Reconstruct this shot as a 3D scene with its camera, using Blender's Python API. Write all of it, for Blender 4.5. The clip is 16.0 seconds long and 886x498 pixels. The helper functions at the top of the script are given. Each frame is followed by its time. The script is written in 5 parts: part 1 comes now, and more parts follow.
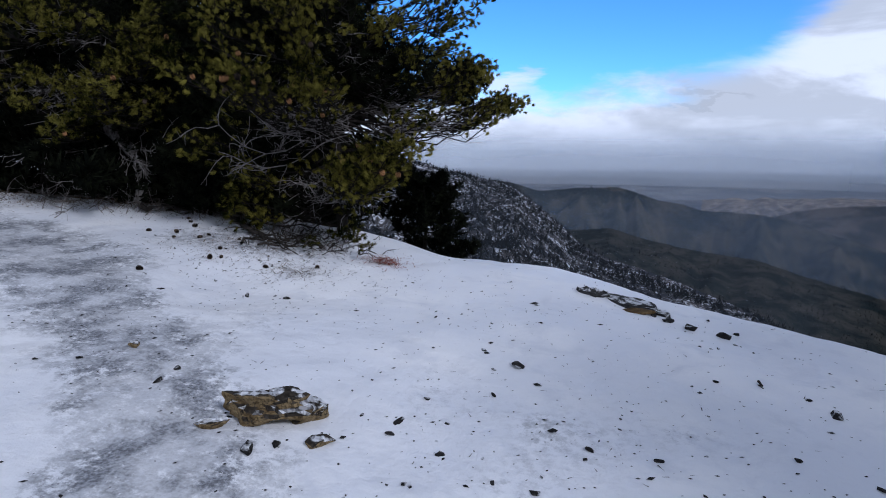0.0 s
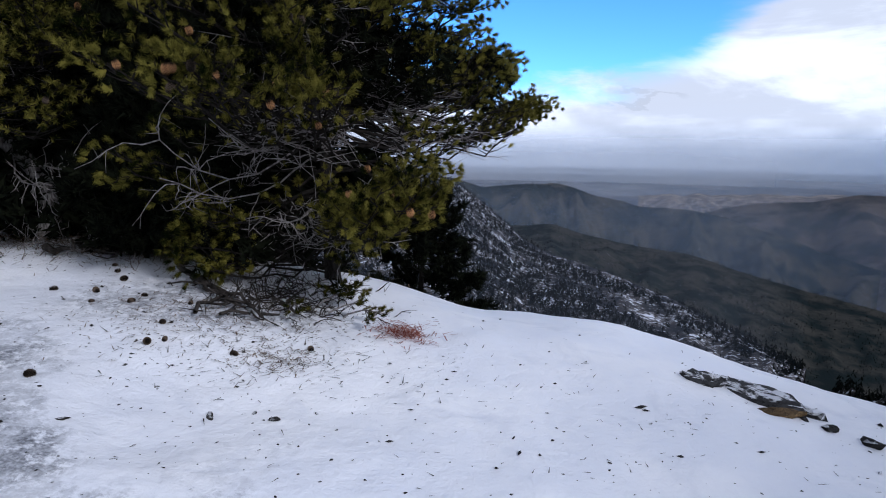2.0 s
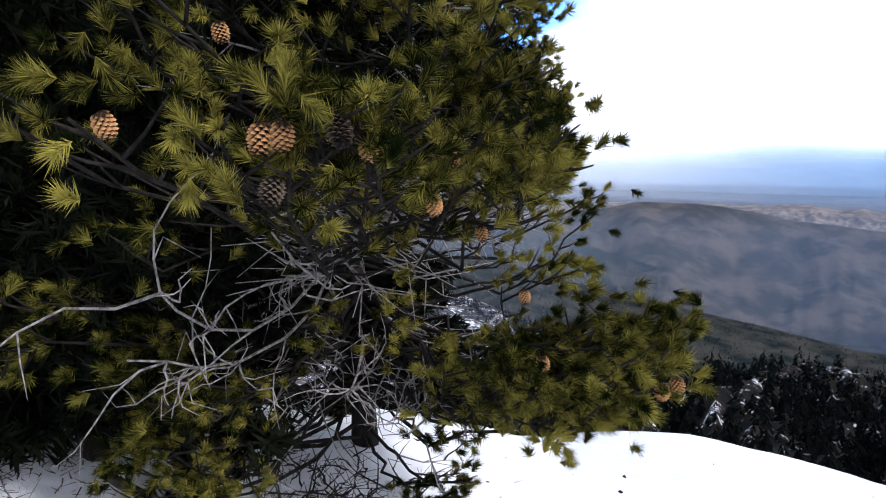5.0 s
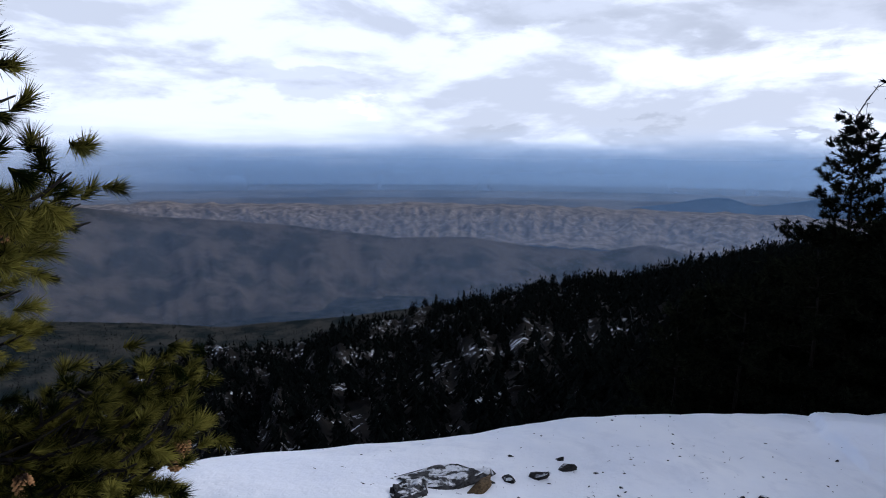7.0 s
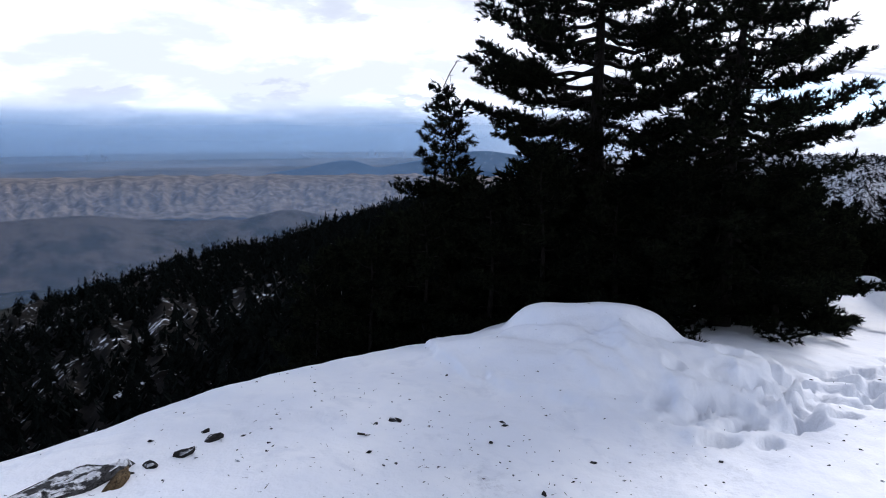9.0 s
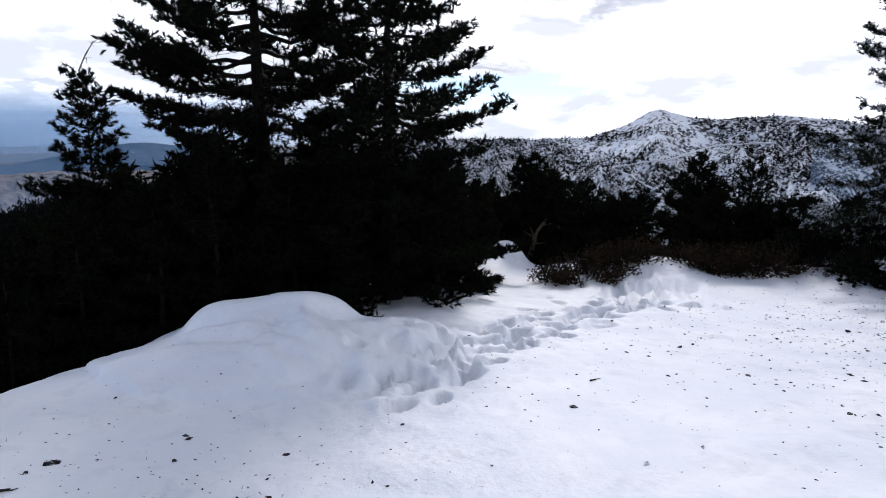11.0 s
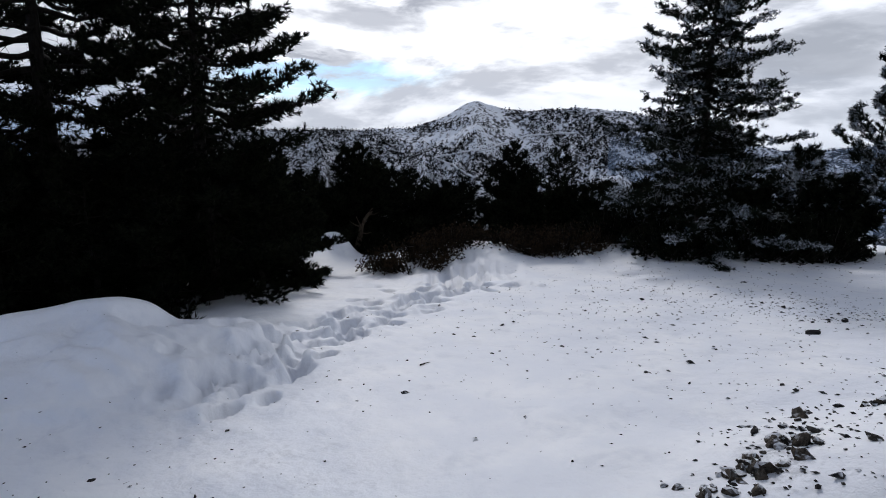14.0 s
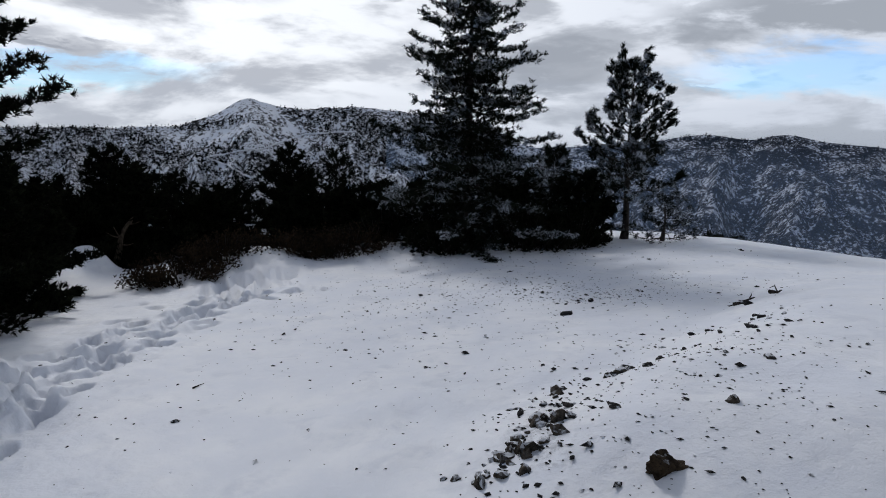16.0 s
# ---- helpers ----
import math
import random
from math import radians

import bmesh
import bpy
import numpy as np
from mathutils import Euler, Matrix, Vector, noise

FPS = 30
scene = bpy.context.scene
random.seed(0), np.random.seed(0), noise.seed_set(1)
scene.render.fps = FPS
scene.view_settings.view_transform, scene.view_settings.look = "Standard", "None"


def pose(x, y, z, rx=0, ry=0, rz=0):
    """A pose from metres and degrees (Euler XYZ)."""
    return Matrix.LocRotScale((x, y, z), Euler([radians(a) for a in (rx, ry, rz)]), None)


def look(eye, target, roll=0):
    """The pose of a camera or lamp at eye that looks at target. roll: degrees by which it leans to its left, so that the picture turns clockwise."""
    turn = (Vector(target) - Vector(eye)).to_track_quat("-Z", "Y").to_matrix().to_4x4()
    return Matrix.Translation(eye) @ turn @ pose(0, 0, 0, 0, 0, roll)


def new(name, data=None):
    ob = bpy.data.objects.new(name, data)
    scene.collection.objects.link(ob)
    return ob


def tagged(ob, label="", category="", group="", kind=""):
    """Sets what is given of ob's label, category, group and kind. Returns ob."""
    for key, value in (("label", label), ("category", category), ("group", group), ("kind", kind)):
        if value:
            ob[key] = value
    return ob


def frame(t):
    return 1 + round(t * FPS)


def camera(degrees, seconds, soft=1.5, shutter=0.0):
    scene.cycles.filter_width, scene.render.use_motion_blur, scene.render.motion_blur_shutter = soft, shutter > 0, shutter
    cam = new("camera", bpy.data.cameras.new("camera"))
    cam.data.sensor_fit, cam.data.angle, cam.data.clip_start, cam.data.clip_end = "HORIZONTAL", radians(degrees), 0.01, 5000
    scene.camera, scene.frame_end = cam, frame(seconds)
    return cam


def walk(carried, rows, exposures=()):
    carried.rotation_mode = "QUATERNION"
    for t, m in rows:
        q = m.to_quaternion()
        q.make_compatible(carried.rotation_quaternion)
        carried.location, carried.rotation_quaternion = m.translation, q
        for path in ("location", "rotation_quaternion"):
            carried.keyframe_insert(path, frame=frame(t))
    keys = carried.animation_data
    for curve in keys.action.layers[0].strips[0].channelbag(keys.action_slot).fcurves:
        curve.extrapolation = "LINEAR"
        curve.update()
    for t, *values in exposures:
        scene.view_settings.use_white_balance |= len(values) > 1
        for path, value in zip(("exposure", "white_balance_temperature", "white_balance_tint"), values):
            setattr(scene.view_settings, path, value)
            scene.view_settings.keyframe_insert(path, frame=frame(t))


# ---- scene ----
cam = camera(69.1, 16.0, 1.0)
PATH = [
    (0, (0.0, 0.0, 1.6), (-0.0, 1.973, 1.274), 0.1),
    (0.5, (-0.06, 0.461, 1.661), (0.076, 2.429, 1.333), 0.4),
    (1, (-0.284, 0.912, 1.691), (0.002, 2.863, 1.357), 0.7),
    (1.5, (-0.436, 1.374, 1.735), (-0.176, 3.328, 1.397), 0.6),
    (2, (-0.635, 1.765, 1.762), (-0.46, 3.728, 1.424), 0.6),
    (2.5, (-0.812, 2.175, 1.845), (-0.67, 4.142, 1.51), 0.4),
    (3, (-0.973, 2.554, 1.906), (-1.036, 4.525, 1.574), -0.3),
    (3.2, (-1.062, 2.682, 1.893), (-1.198, 4.651, 1.571), -0.6),
    (5.3, (-1.795, 4.013, 2.085), (-0.814, 5.735, 1.815), 0.7),
    (5.5, (-1.791, 4.091, 2.108), (-0.623, 5.691, 1.834), 1.1),
    (6, (-1.796, 4.245, 2.134), (-0.183, 5.396, 1.863), 0.6),
    (6.5, (-1.82, 4.263, 2.153), (0.034, 4.963, 1.881), 0.5),
    (7, (-1.85, 4.232, 2.151), (0.056, 4.77, 1.868), 0.4),
    (7.5, (-1.883, 4.205, 2.138), (0.044, 4.605, 1.783), 0.6),
    (8, (-1.9, 4.172, 2.143), (0.058, 4.359, 1.78), 0.6),
    (8.5, (-1.902, 4.159, 2.135), (0.057, 4.005, 1.761), 0.5),
    (9, (-1.92, 4.152, 2.139), (-0.032, 3.614, 1.758), 0.1),
    (9.5, (-1.922, 4.15, 2.147), (-0.187, 3.237, 1.753), 0.1),
    (10, (-1.93, 4.139, 2.151), (-0.301, 3.048, 1.756), 0.2),
    (10.2, (-1.94, 4.126, 2.151), (-0.373, 2.949, 1.753), 0.2),
    (12.3, (-1.925, 4.083, 2.148), (-0.583, 2.661, 1.727), -0.1),
    (12.5, (-1.925, 4.085, 2.147), (-0.587, 2.66, 1.723), -0.1),
    (13, (-1.934, 4.068, 2.144), (-0.673, 2.576, 1.714), 0.1),
    (13.5, (-1.936, 4.047, 2.135), (-0.826, 2.44, 1.703), 0.2),
    (14, (-1.934, 4.033, 2.131), (-0.952, 2.347, 1.691), 0.5),
    (14.5, (-1.93, 4.022, 2.133), (-1.021, 2.296, 1.693), 0.4),
    (15, (-1.937, 4.017, 2.13), (-1.139, 2.237, 1.69), 0.5),
    (15.5, (-1.97, 3.983, 2.164), (-1.364, 2.129, 1.723), 0.9),
    (16, (-1.985, 3.947, 2.176), (-1.619, 2.028, 1.743), 1.4),
]
EXPOSURES = [(0, -0.05, 5500, 15), (1.5, 0.08, 5600, 15), (3.2, 0.98, 5700, 15), (5.35, 1.4, 5950, 15), (6.0, 0.4, 5750, 15), (7.0, 0.2, 5600, 15), (9.0, 0.6, 5800, 15), (12.5, 0.22, 6000, 13), (14.5, -0.18, 6000, 12), (16, -0.36, 5980, 11)]
walk(cam, [(t, look(eye, target, roll)) for t, eye, target, roll in PATH], EXPOSURES)

# ---- light ----
SUN_AZ, SUN_EL = 143.0, 33.0          # clockwise from +y, degrees


def heading(az, el=0.0):
    a, e = radians(az), radians(el)
    return Vector((math.sin(a) * math.cos(e), math.cos(a) * math.cos(e), math.sin(e)))


sun = new("sun", bpy.data.lights.new("sun", "SUN"))
sun.data.energy, sun.data.angle, sun.data.color = 1.5, radians(9), (1.0, 0.94, 0.86)
sun.matrix_world = look(heading(SUN_AZ, SUN_EL) * 50, (0, 0, 0))


class Nodes:
    """Short hand for node trees."""

    def __init__(self, tree):
        self.tree = tree
        tree.nodes.clear()

    def add(self, kind, inputs=None, **props):
        n = self.tree.nodes.new("ShaderNode" + kind)
        for k, v in props.items():
            setattr(n, k, v) if k != "ramp" else self.ramp(n, v)
        for k, v in (inputs or {}).items():
            self.put(n.inputs[k], v)
        return n

    def put(self, socket, v):
        if isinstance(v, bpy.types.NodeSocket):
            self.tree.links.new(v, socket)
        elif isinstance(v, bpy.types.Node):
            self.tree.links.new(v.outputs[0], socket)
        elif isinstance(v, tuple) and len(v) == 3 and socket.type == "RGBA":
            socket.default_value = (*v, 1)
        else:
            socket.default_value = v

    def ramp(self, n, stops):
        e = n.color_ramp.elements
        while len(e) < len(stops):
            e.new(0.5)
        for el, (p, c) in zip(e, stops):
            el.position = p
            el.color = (*c, 1) if isinstance(c, tuple) else (c, c, c, 1)

    def math(self, op, a, b=0.0, c=0.0, clamp=False):
        n = self.add("Math", {0: a, 1: b, 2: c}, operation=op)
        n.use_clamp = clamp
        return n.outputs[0]

    def mix(self, f, a, b, blend="MIX"):
        n = self.add("Mix", data_type="RGBA", blend_type=blend)
        self.put(n.inputs[0], f), self.put(n.inputs[6], a), self.put(n.inputs[7], b)
        return n.outputs[2]

    def noise(self, vec, scale, detail=4.0, rough=0.55, out=0, distort=0.0):
        n = self.add("TexNoise", {"Scale": scale, "Detail": detail, "Roughness": rough, "Distortion": distort})
        if vec is not None:
            self.put(n.inputs["Vector"], vec)
        return n.outputs[out]

    def band(self, v, lo, hi, a=0.0, b=1.0):
        n = self.add("MapRange", {0: v, 1: lo, 2: hi, 3: a, 4: b}, interpolation_type="SMOOTHSTEP")
        return n.outputs[0]


world = bpy.data.worlds.new("sky")
scene.world = world
world.use_nodes = True
N = Nodes(world.node_tree)
way = N.add("TexCoord").outputs["Generated"]
sep = N.add("SeparateXYZ", {0: way})
along = N.add("VectorMath", {0: way, 1: tuple(heading(80))}, operation="DOT_PRODUCT").outputs["Value"]
across = N.add("VectorMath", {0: way, 1: tuple(heading(170))}, operation="DOT_PRODUCT").outputs["Value"]
az = N.math("ADD", 80.0, N.math("MULTIPLY", N.math("ARCTAN2", across, along), 57.2958))
el = N.math("MULTIPLY", N.math("ARCSINE", sep.outputs[2]), 57.2958)
layer = N.add("Mapping", {0: way, 3: (1.0, 1.0, 3.2)}).outputs[0]        # clouds lie flatter than they are wide
big = N.noise(layer, 3.2, 8.0, 0.56, distort=0.3)
small = N.noise(layer, 11.0, 8.0, 0.58, distort=0.25)
under = N.noise(N.add("Mapping", {0: way, 1: (0.0, 0.0, 0.10), 3: (1.0, 1.0, 3.2)}).outputs[0], 3.2, 5.0, 0.56, distort=0.3)
waz = N.math("ADD", az, N.math("ADD", N.math("MULTIPLY", N.math("SUBTRACT", big, 0.5), 14.0), N.math("MULTIPLY", N.math("SUBTRACT", small, 0.5), 9.0)))
wel = N.math("ADD", el, N.math("ADD", N.math("MULTIPLY", N.math("SUBTRACT", under, 0.5), 4.0), N.math("MULTIPLY", N.math("SUBTRACT", small, 0.5), 6.0)))


def patch(a, e, wide, tall, edge=0.45, tilt=0.0):
    """How far inside a ragged oval of the sky a direction lies."""
    da, de = N.math("SUBTRACT", waz, a), N.math("SUBTRACT", wel, e)
    de = N.math("SUBTRACT", de, N.math("MULTIPLY", da, tilt))
    d = N.math("SQRT", N.math("ADD", N.math("POWER", N.math("DIVIDE", da, wide), 2.0), N.math("POWER", N.math("DIVIDE", de, tall), 2.0)))
    return N.band(d, edge, 1.0, 1.0, 0.0)


glow = N.add("VectorMath", {0: way, 1: tuple(heading(145, 14))}, operation="DOT_PRODUCT").outputs["Value"]
glow = N.math("POWER", N.math("MAXIMUM", glow, 0.0), 4.0)
lit = N.mix(glow, (1.02, 1.05, 1.10), (1.55, 1.53, 1.48))
grey = N.mix(glow, (0.545, 0.57, 0.595), (0.44, 0.455, 0.50))
relief = N.math("ADD", N.math("SUBTRACT", big, under), N.math("MULTIPLY", N.math("SUBTRACT", small, 0.5), 0.35))
shade = N.band(N.math("ADD", N.math("MULTIPLY", relief, 0.8), big), 0.40, 0.66)
lit = N.mix(N.math("MULTIPLY", shade, 0.72), lit, grey)
lit = N.mix(N.band(sep.outputs[2], 0.30, 0.75), lit, (0.26, 0.28, 0.33))         # grey added overhead, out of view, to dim the light on the snow
for a, e, wide, tall, deep in ((147, 10.8, 11, 4.2, 0.9), (104, 10.8, 13, 3.6, 0.65), (84, 12.0, 13, 2.2, 0.6), (203, 7.5, 22, 2.3, 0.95), (180, 4.0, 6, 3.0, 0.8), (165, 10.5, 6, 1.4, 0.6), (62, 6.0, 12, 1.6, 0.45),
                               (80, 2.4, 3.2, 1.1, 0.8), (92, 2.2, 5.5, 1.0, 0.75), (102, 1.6, 7.0, 0.6, 0.7), (12, 5.6, 4.0, 0.38, 0.55), (24, 3.9, 4.5, 0.32, 0.6), (137, 4.0, 7.0, 0.7, 0.7)):
    lit = N.mix(N.math("MULTIPLY", patch(a, e, wide, tall), deep), lit, grey)
for a, e, wide, tall in ((192, 3.0, 3.6, 1.0), (203, 1.8, 6.0, 1.4), (190, 10.6, 3.5, 2.4), (66, 4.0, 3.0, 0.9)):
    lit = N.mix(N.math("MULTIPLY", patch(a, e, wide, tall), 0.9), lit, (1.25, 1.26, 1.28))
nishita = N.add("TexSky", sky_type="NISHITA", sun_disc=False, sun_elevation=radians(SUN_EL), sun_rotation=radians(SUN_AZ), altitude=2400.0)
blue = N.mix(1.0, nishita.outputs[0], (0.075, 0.145, 0.215), "MULTIPLY")
gap = N.math("MAXIMUM", patch(8, 11.5, 32, 9.5, 0.66, 0.02), patch(49, 17.0, 9, 5.0, 0.5))      # breaks in the clouds
gap = N.math("MAXIMUM", gap, N.math("MULTIPLY", patch(199, 3.0, 14, 2.6, 0.3), 0.5))
gap = N.math("MAXIMUM", gap, N.math("MULTIPLY", patch(140, 2.0, 12, 1.6, 0.3), 0.35))
gap = N.math("MULTIPLY", gap, N.math("SUBTRACT", 1.0, N.math("MULTIPLY", patch(36, 8.5, 14, 4.0, 0.6, 0.28), 0.97)))
gap = N.math("MULTIPLY", gap, N.math("SUBTRACT", 1.0, N.math("MULTIPLY", patch(3, 5.8, 8, 2.0, 0.3, -0.16), 0.8)))
sky = N.mix(gap, lit, blue)
valley_side = N.band(N.add("VectorMath", {0: way, 1: tuple(heading(80))}, operation="DOT_PRODUCT").outputs["Value"], 0.60, 0.93)
streaks = N.noise(N.add("Mapping", {0: way, 3: (3.0, 3.0, 30.0)}).outputs[0], 1.4, 6.0, 0.55)
low = N.band(N.math("ADD", sep.outputs[2], N.math("MULTIPLY", N.math("SUBTRACT", streaks, 0.5), 0.13)), -0.01, 0.065, 1.0, 0.0)     # haze towards the horizon
veil = N.mix(N.band(sep.outputs[2], -0.01, 0.05), N.mix(valley_side, (0.60, 0.65, 0.72), (0.20, 0.33, 0.52)), (0.70, 0.76, 0.85))
sky = N.mix(N.math("MULTIPLY", low, N.math("ADD", 0.25, N.math("MULTIPLY", valley_side, 0.60))), sky, veil)
bg = N.add("Background", {0: sky, 1: 0.88})
N.put(N.add("OutputWorld").inputs[0], bg)


# ---- materials ----
def material(name, build):
    m = bpy.data.materials.new(name)
    m.use_nodes = True
    n = Nodes(m.node_tree)
    out = n.add("OutputMaterial")
    n.put(out.inputs[0], build(n))
    return m


def surface(n, colour, rough=0.8, bump=None, depth=0.02, strength=1.0, **more):
    b = n.add("BsdfPrincipled", {"Base Color": colour, "Roughness": rough, **more})
    if bump is not None:
        n.put(b.inputs["Normal"], n.add("Bump", {"Height": bump, "Distance": depth, "Strength": strength}))
    return b


def snow_look(n):
    pos = n.add("NewGeometry").outputs["Position"]
    dirt = n.add("Attribute", attribute_name="dirt").outputs["Fac"]
    crumbs = n.noise(pos, 16.0, 8.0, 0.75)
    broad = n.noise(pos, 1.3, 4.0)
    fine = n.noise(pos, 60.0, 3.0, 0.6)
    base = n.mix(n.band(broad, 0.35, 0.7), (0.80, 0.825, 0.88), (0.90, 0.91, 0.93))
    thin = n.band(n.noise(pos, 2.6, 7.0, 0.62, distort=0.4), 0.50, 0.72)
    base = n.mix(n.math("MULTIPLY", thin, 0.55), base, (0.66, 0.69, 0.76))
    grey = n.mix(n.band(fine, 0.35, 0.65), (0.10, 0.105, 0.12), (0.34, 0.36, 0.40))
    patch = n.band(n.noise(pos, 3.2, 5.0, 0.65), 0.40, 0.62)
    where = n.math("MULTIPLY", n.math("MULTIPLY", n.band(dirt, 0.05, 0.75), n.math("ADD", 0.35, n.math("MULTIPLY", patch, 0.6))), n.band(n.math("ADD", crumbs, n.math("MULTIPLY", dirt, 0.22)), 0.52, 0.68))
    base = n.mix(where, base, grey)
    relief = n.math("ADD", n.math("MULTIPLY", n.noise(pos, 4.0, 6.0, 0.6), 1.0), n.math("MULTIPLY", fine, 0.12))
    relief = n.math("ADD", relief, n.math("MULTIPLY", n.noise(pos, 22.0, 4.0, 0.6), 0.22))
    return surface(n, base, 0.62, relief, 0.05, 0.45, **{"Specular IOR Level": 0.3})


def land_look(bare, bare2, snowy, scale, amount, rough=0.95, depth=3.0):
    """Far slopes: two colours of ground, with snow lying in patches."""
    def build(n):
        g = n.add("NewGeometry")
        pos = n.add("Mapping", {0: g.outputs["Position"], 3: (1, 1, 0.6)}).outputs[0]      # streaks run down the slope
        a, b = n.noise(pos, scale, 8.0, 0.62), n.noise(pos, scale * 6.0, 6.0, 0.65)
        c = n.mix(n.band(a, 0.38, 0.62), bare, bare2)
        up = n.add("SeparateXYZ", {0: g.outputs["True Normal"]}).outputs[2]
        snow = n.band(n.math("ADD", n.math("MULTIPLY", b, 0.7), n.math("MULTIPLY", a, 0.5)), 0.72 - amount, 0.82 - amount)
        c = n.mix(n.math("MULTIPLY", snow, n.band(up, 0.1, 0.6)), c, snowy)
        return surface(n, c, rough, b, depth, 0.8, **{"Specular IOR Level": 0.0})
    return build


def needle_look(dark, light, frost=0.0):
    def build(n):
        g = n.add("NewGeometry")
        r = g.outputs["Random Per Island"]
        pos = g.outputs["Position"]
        tuft = n.math("ADD", n.math("MULTIPLY", n.noise(pos, 2.2, 2.0), 0.5), n.math("MULTIPLY", n.noise(pos, 12.0, 2.0), 0.7))
        c = n.mix(n.band(n.math("ADD", n.math("MULTIPLY", r, 0.16), tuft), 0.56, 0.89), dark, light)
        if frost:
            c = n.mix(n.band(n.math("ADD", n.noise(pos, 3.0, 4.0), n.math("MULTIPLY", r, 0.3)), 0.75 - frost, 0.85 - frost), c, (0.62, 0.66, 0.72))
        return n.add("MixShader", {0: 0.25, 1: n.add("BsdfDiffuse", {0: c, 1: 0.5}), 2: n.add("BsdfTranslucent", {0: c})})
    return build


def bark_look(a, b, scale=30.0):
    def build(n):
        pos = n.add("TexCoord").outputs["Object"]
        w = n.noise(n.add("Mapping", {0: pos, 3: (1, 1, 0.25)}).outputs[0], scale, 6.0, 0.65)
        return surface(n, n.mix(n.band(w, 0.35, 0.65), a, b), 0.9, w, 0.01, 0.9, **{"Specular IOR Level": 0.08})
    return build


def stone_look(a, b, c, dusting=0.0, crust=0.0):
    def build(n):
        pos = n.add("NewGeometry").outputs["Position"]
        w, v = n.noise(pos, 14.0, 7.0, 0.65), n.noise(pos, 55.0, 5.0, 0.6)
        r = n.add("ObjectInfo").outputs["Random"]
        col = n.mix(n.band(n.math("ADD", w, n.math("MULTIPLY", r, 0.12)), 0.40, 0.66), a, b)
        col = n.mix(n.band(v, 0.55, 0.72), col, c)
        up = n.add("SeparateXYZ", {0: n.add("NewGeometry").outputs["Normal"]}).outputs[2]
        seams = n.add("TexVoronoi", {"Vector": n.add("VectorMath", {0: pos, 1: n.noise(pos, 9.0, 4.0, out=1)}, operation="ADD"), "Scale": 9.0}, feature="DISTANCE_TO_EDGE").outputs[0]
        col = n.mix(n.band(seams, 0.0, 0.03, 0.8, 0.0), col, (0.012, 0.010, 0.009))
        if crust:                               # black lichen on the weathered upper side
            col = n.mix(n.math("MULTIPLY", n.band(n.math("ADD", up, n.math("MULTIPLY", w, 0.6)), 0.45, 0.75), crust), col, (0.022, 0.021, 0.021))
        cap = n.math("MULTIPLY", n.band(up, 0.55, 0.85), n.band(n.noise(pos, 13.0, 6.0), 0.60 - dusting * 0.3, 0.70 - dusting * 0.3))
        col = n.mix(cap, col, (0.80, 0.82, 0.86))
        relief = n.math("ADD", n.math("ADD", w, n.math("MULTIPLY", v, 0.4)), n.band(seams, 0.0, 0.08))
        return surface(n, col, 0.9, relief, 0.014, 1.0, **{"Specular IOR Level": 0.15})
    return build


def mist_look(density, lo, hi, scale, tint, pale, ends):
    """Thin water haze drawn as a tinted sheet: most light goes through, the rest is scattered in a set blue."""
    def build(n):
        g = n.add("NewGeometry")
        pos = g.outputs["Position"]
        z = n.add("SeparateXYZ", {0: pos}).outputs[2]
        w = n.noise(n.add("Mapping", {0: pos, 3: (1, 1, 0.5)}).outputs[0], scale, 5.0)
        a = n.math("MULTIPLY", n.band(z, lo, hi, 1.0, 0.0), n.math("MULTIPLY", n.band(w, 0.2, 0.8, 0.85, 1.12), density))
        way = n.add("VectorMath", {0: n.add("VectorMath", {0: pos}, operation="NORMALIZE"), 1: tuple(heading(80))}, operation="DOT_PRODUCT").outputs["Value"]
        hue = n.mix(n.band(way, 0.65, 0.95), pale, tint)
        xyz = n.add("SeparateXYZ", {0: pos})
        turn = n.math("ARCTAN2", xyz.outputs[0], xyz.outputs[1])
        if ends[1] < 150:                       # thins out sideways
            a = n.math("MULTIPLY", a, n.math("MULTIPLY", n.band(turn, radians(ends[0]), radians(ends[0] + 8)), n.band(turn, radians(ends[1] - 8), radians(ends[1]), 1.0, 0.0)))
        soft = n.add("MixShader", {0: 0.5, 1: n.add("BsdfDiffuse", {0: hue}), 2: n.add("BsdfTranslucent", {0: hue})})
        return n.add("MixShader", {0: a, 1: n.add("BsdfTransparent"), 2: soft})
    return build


SNOW = material("snow", snow_look)
# far plain leans blue, its haze painted into the ground tones
VALLEY = material("valley", land_look((0.06, 0.07, 0.09), (0.13, 0.13, 0.14), (0.5, 0.46, 0.42), 0.0022, -0.02))
WOODED = material("wooded_slope", land_look((0.026, 0.028, 0.034), (0.075, 0.068, 0.066), (0.66, 0.69, 0.76), 0.055, 0.095, depth=0.5))
PEAKS = material("snowy_slope", land_look((0.06, 0.058, 0.058), (0.17, 0.165, 0.16), (0.78, 0.80, 0.84), 0.02, 0.20, depth=1.5))
TRACKSNOW = material("packed_snow", land_look((0.70, 0.71, 0.74), (0.78, 0.79, 0.82), (0.8, 0.82, 0.85), 0.05, 0.2))
BROWN = material("brown_hill", land_look((0.032, 0.032, 0.030), (0.085, 0.072, 0.062), (0.17, 0.14, 0.12), 0.012, -0.05, depth=4.0))
DARKHILL = material("wooded_hill", land_look((0.010, 0.014, 0.013), (0.055, 0.048, 0.034), (0.17, 0.14, 0.10), 0.013, -0.05, depth=4.0))
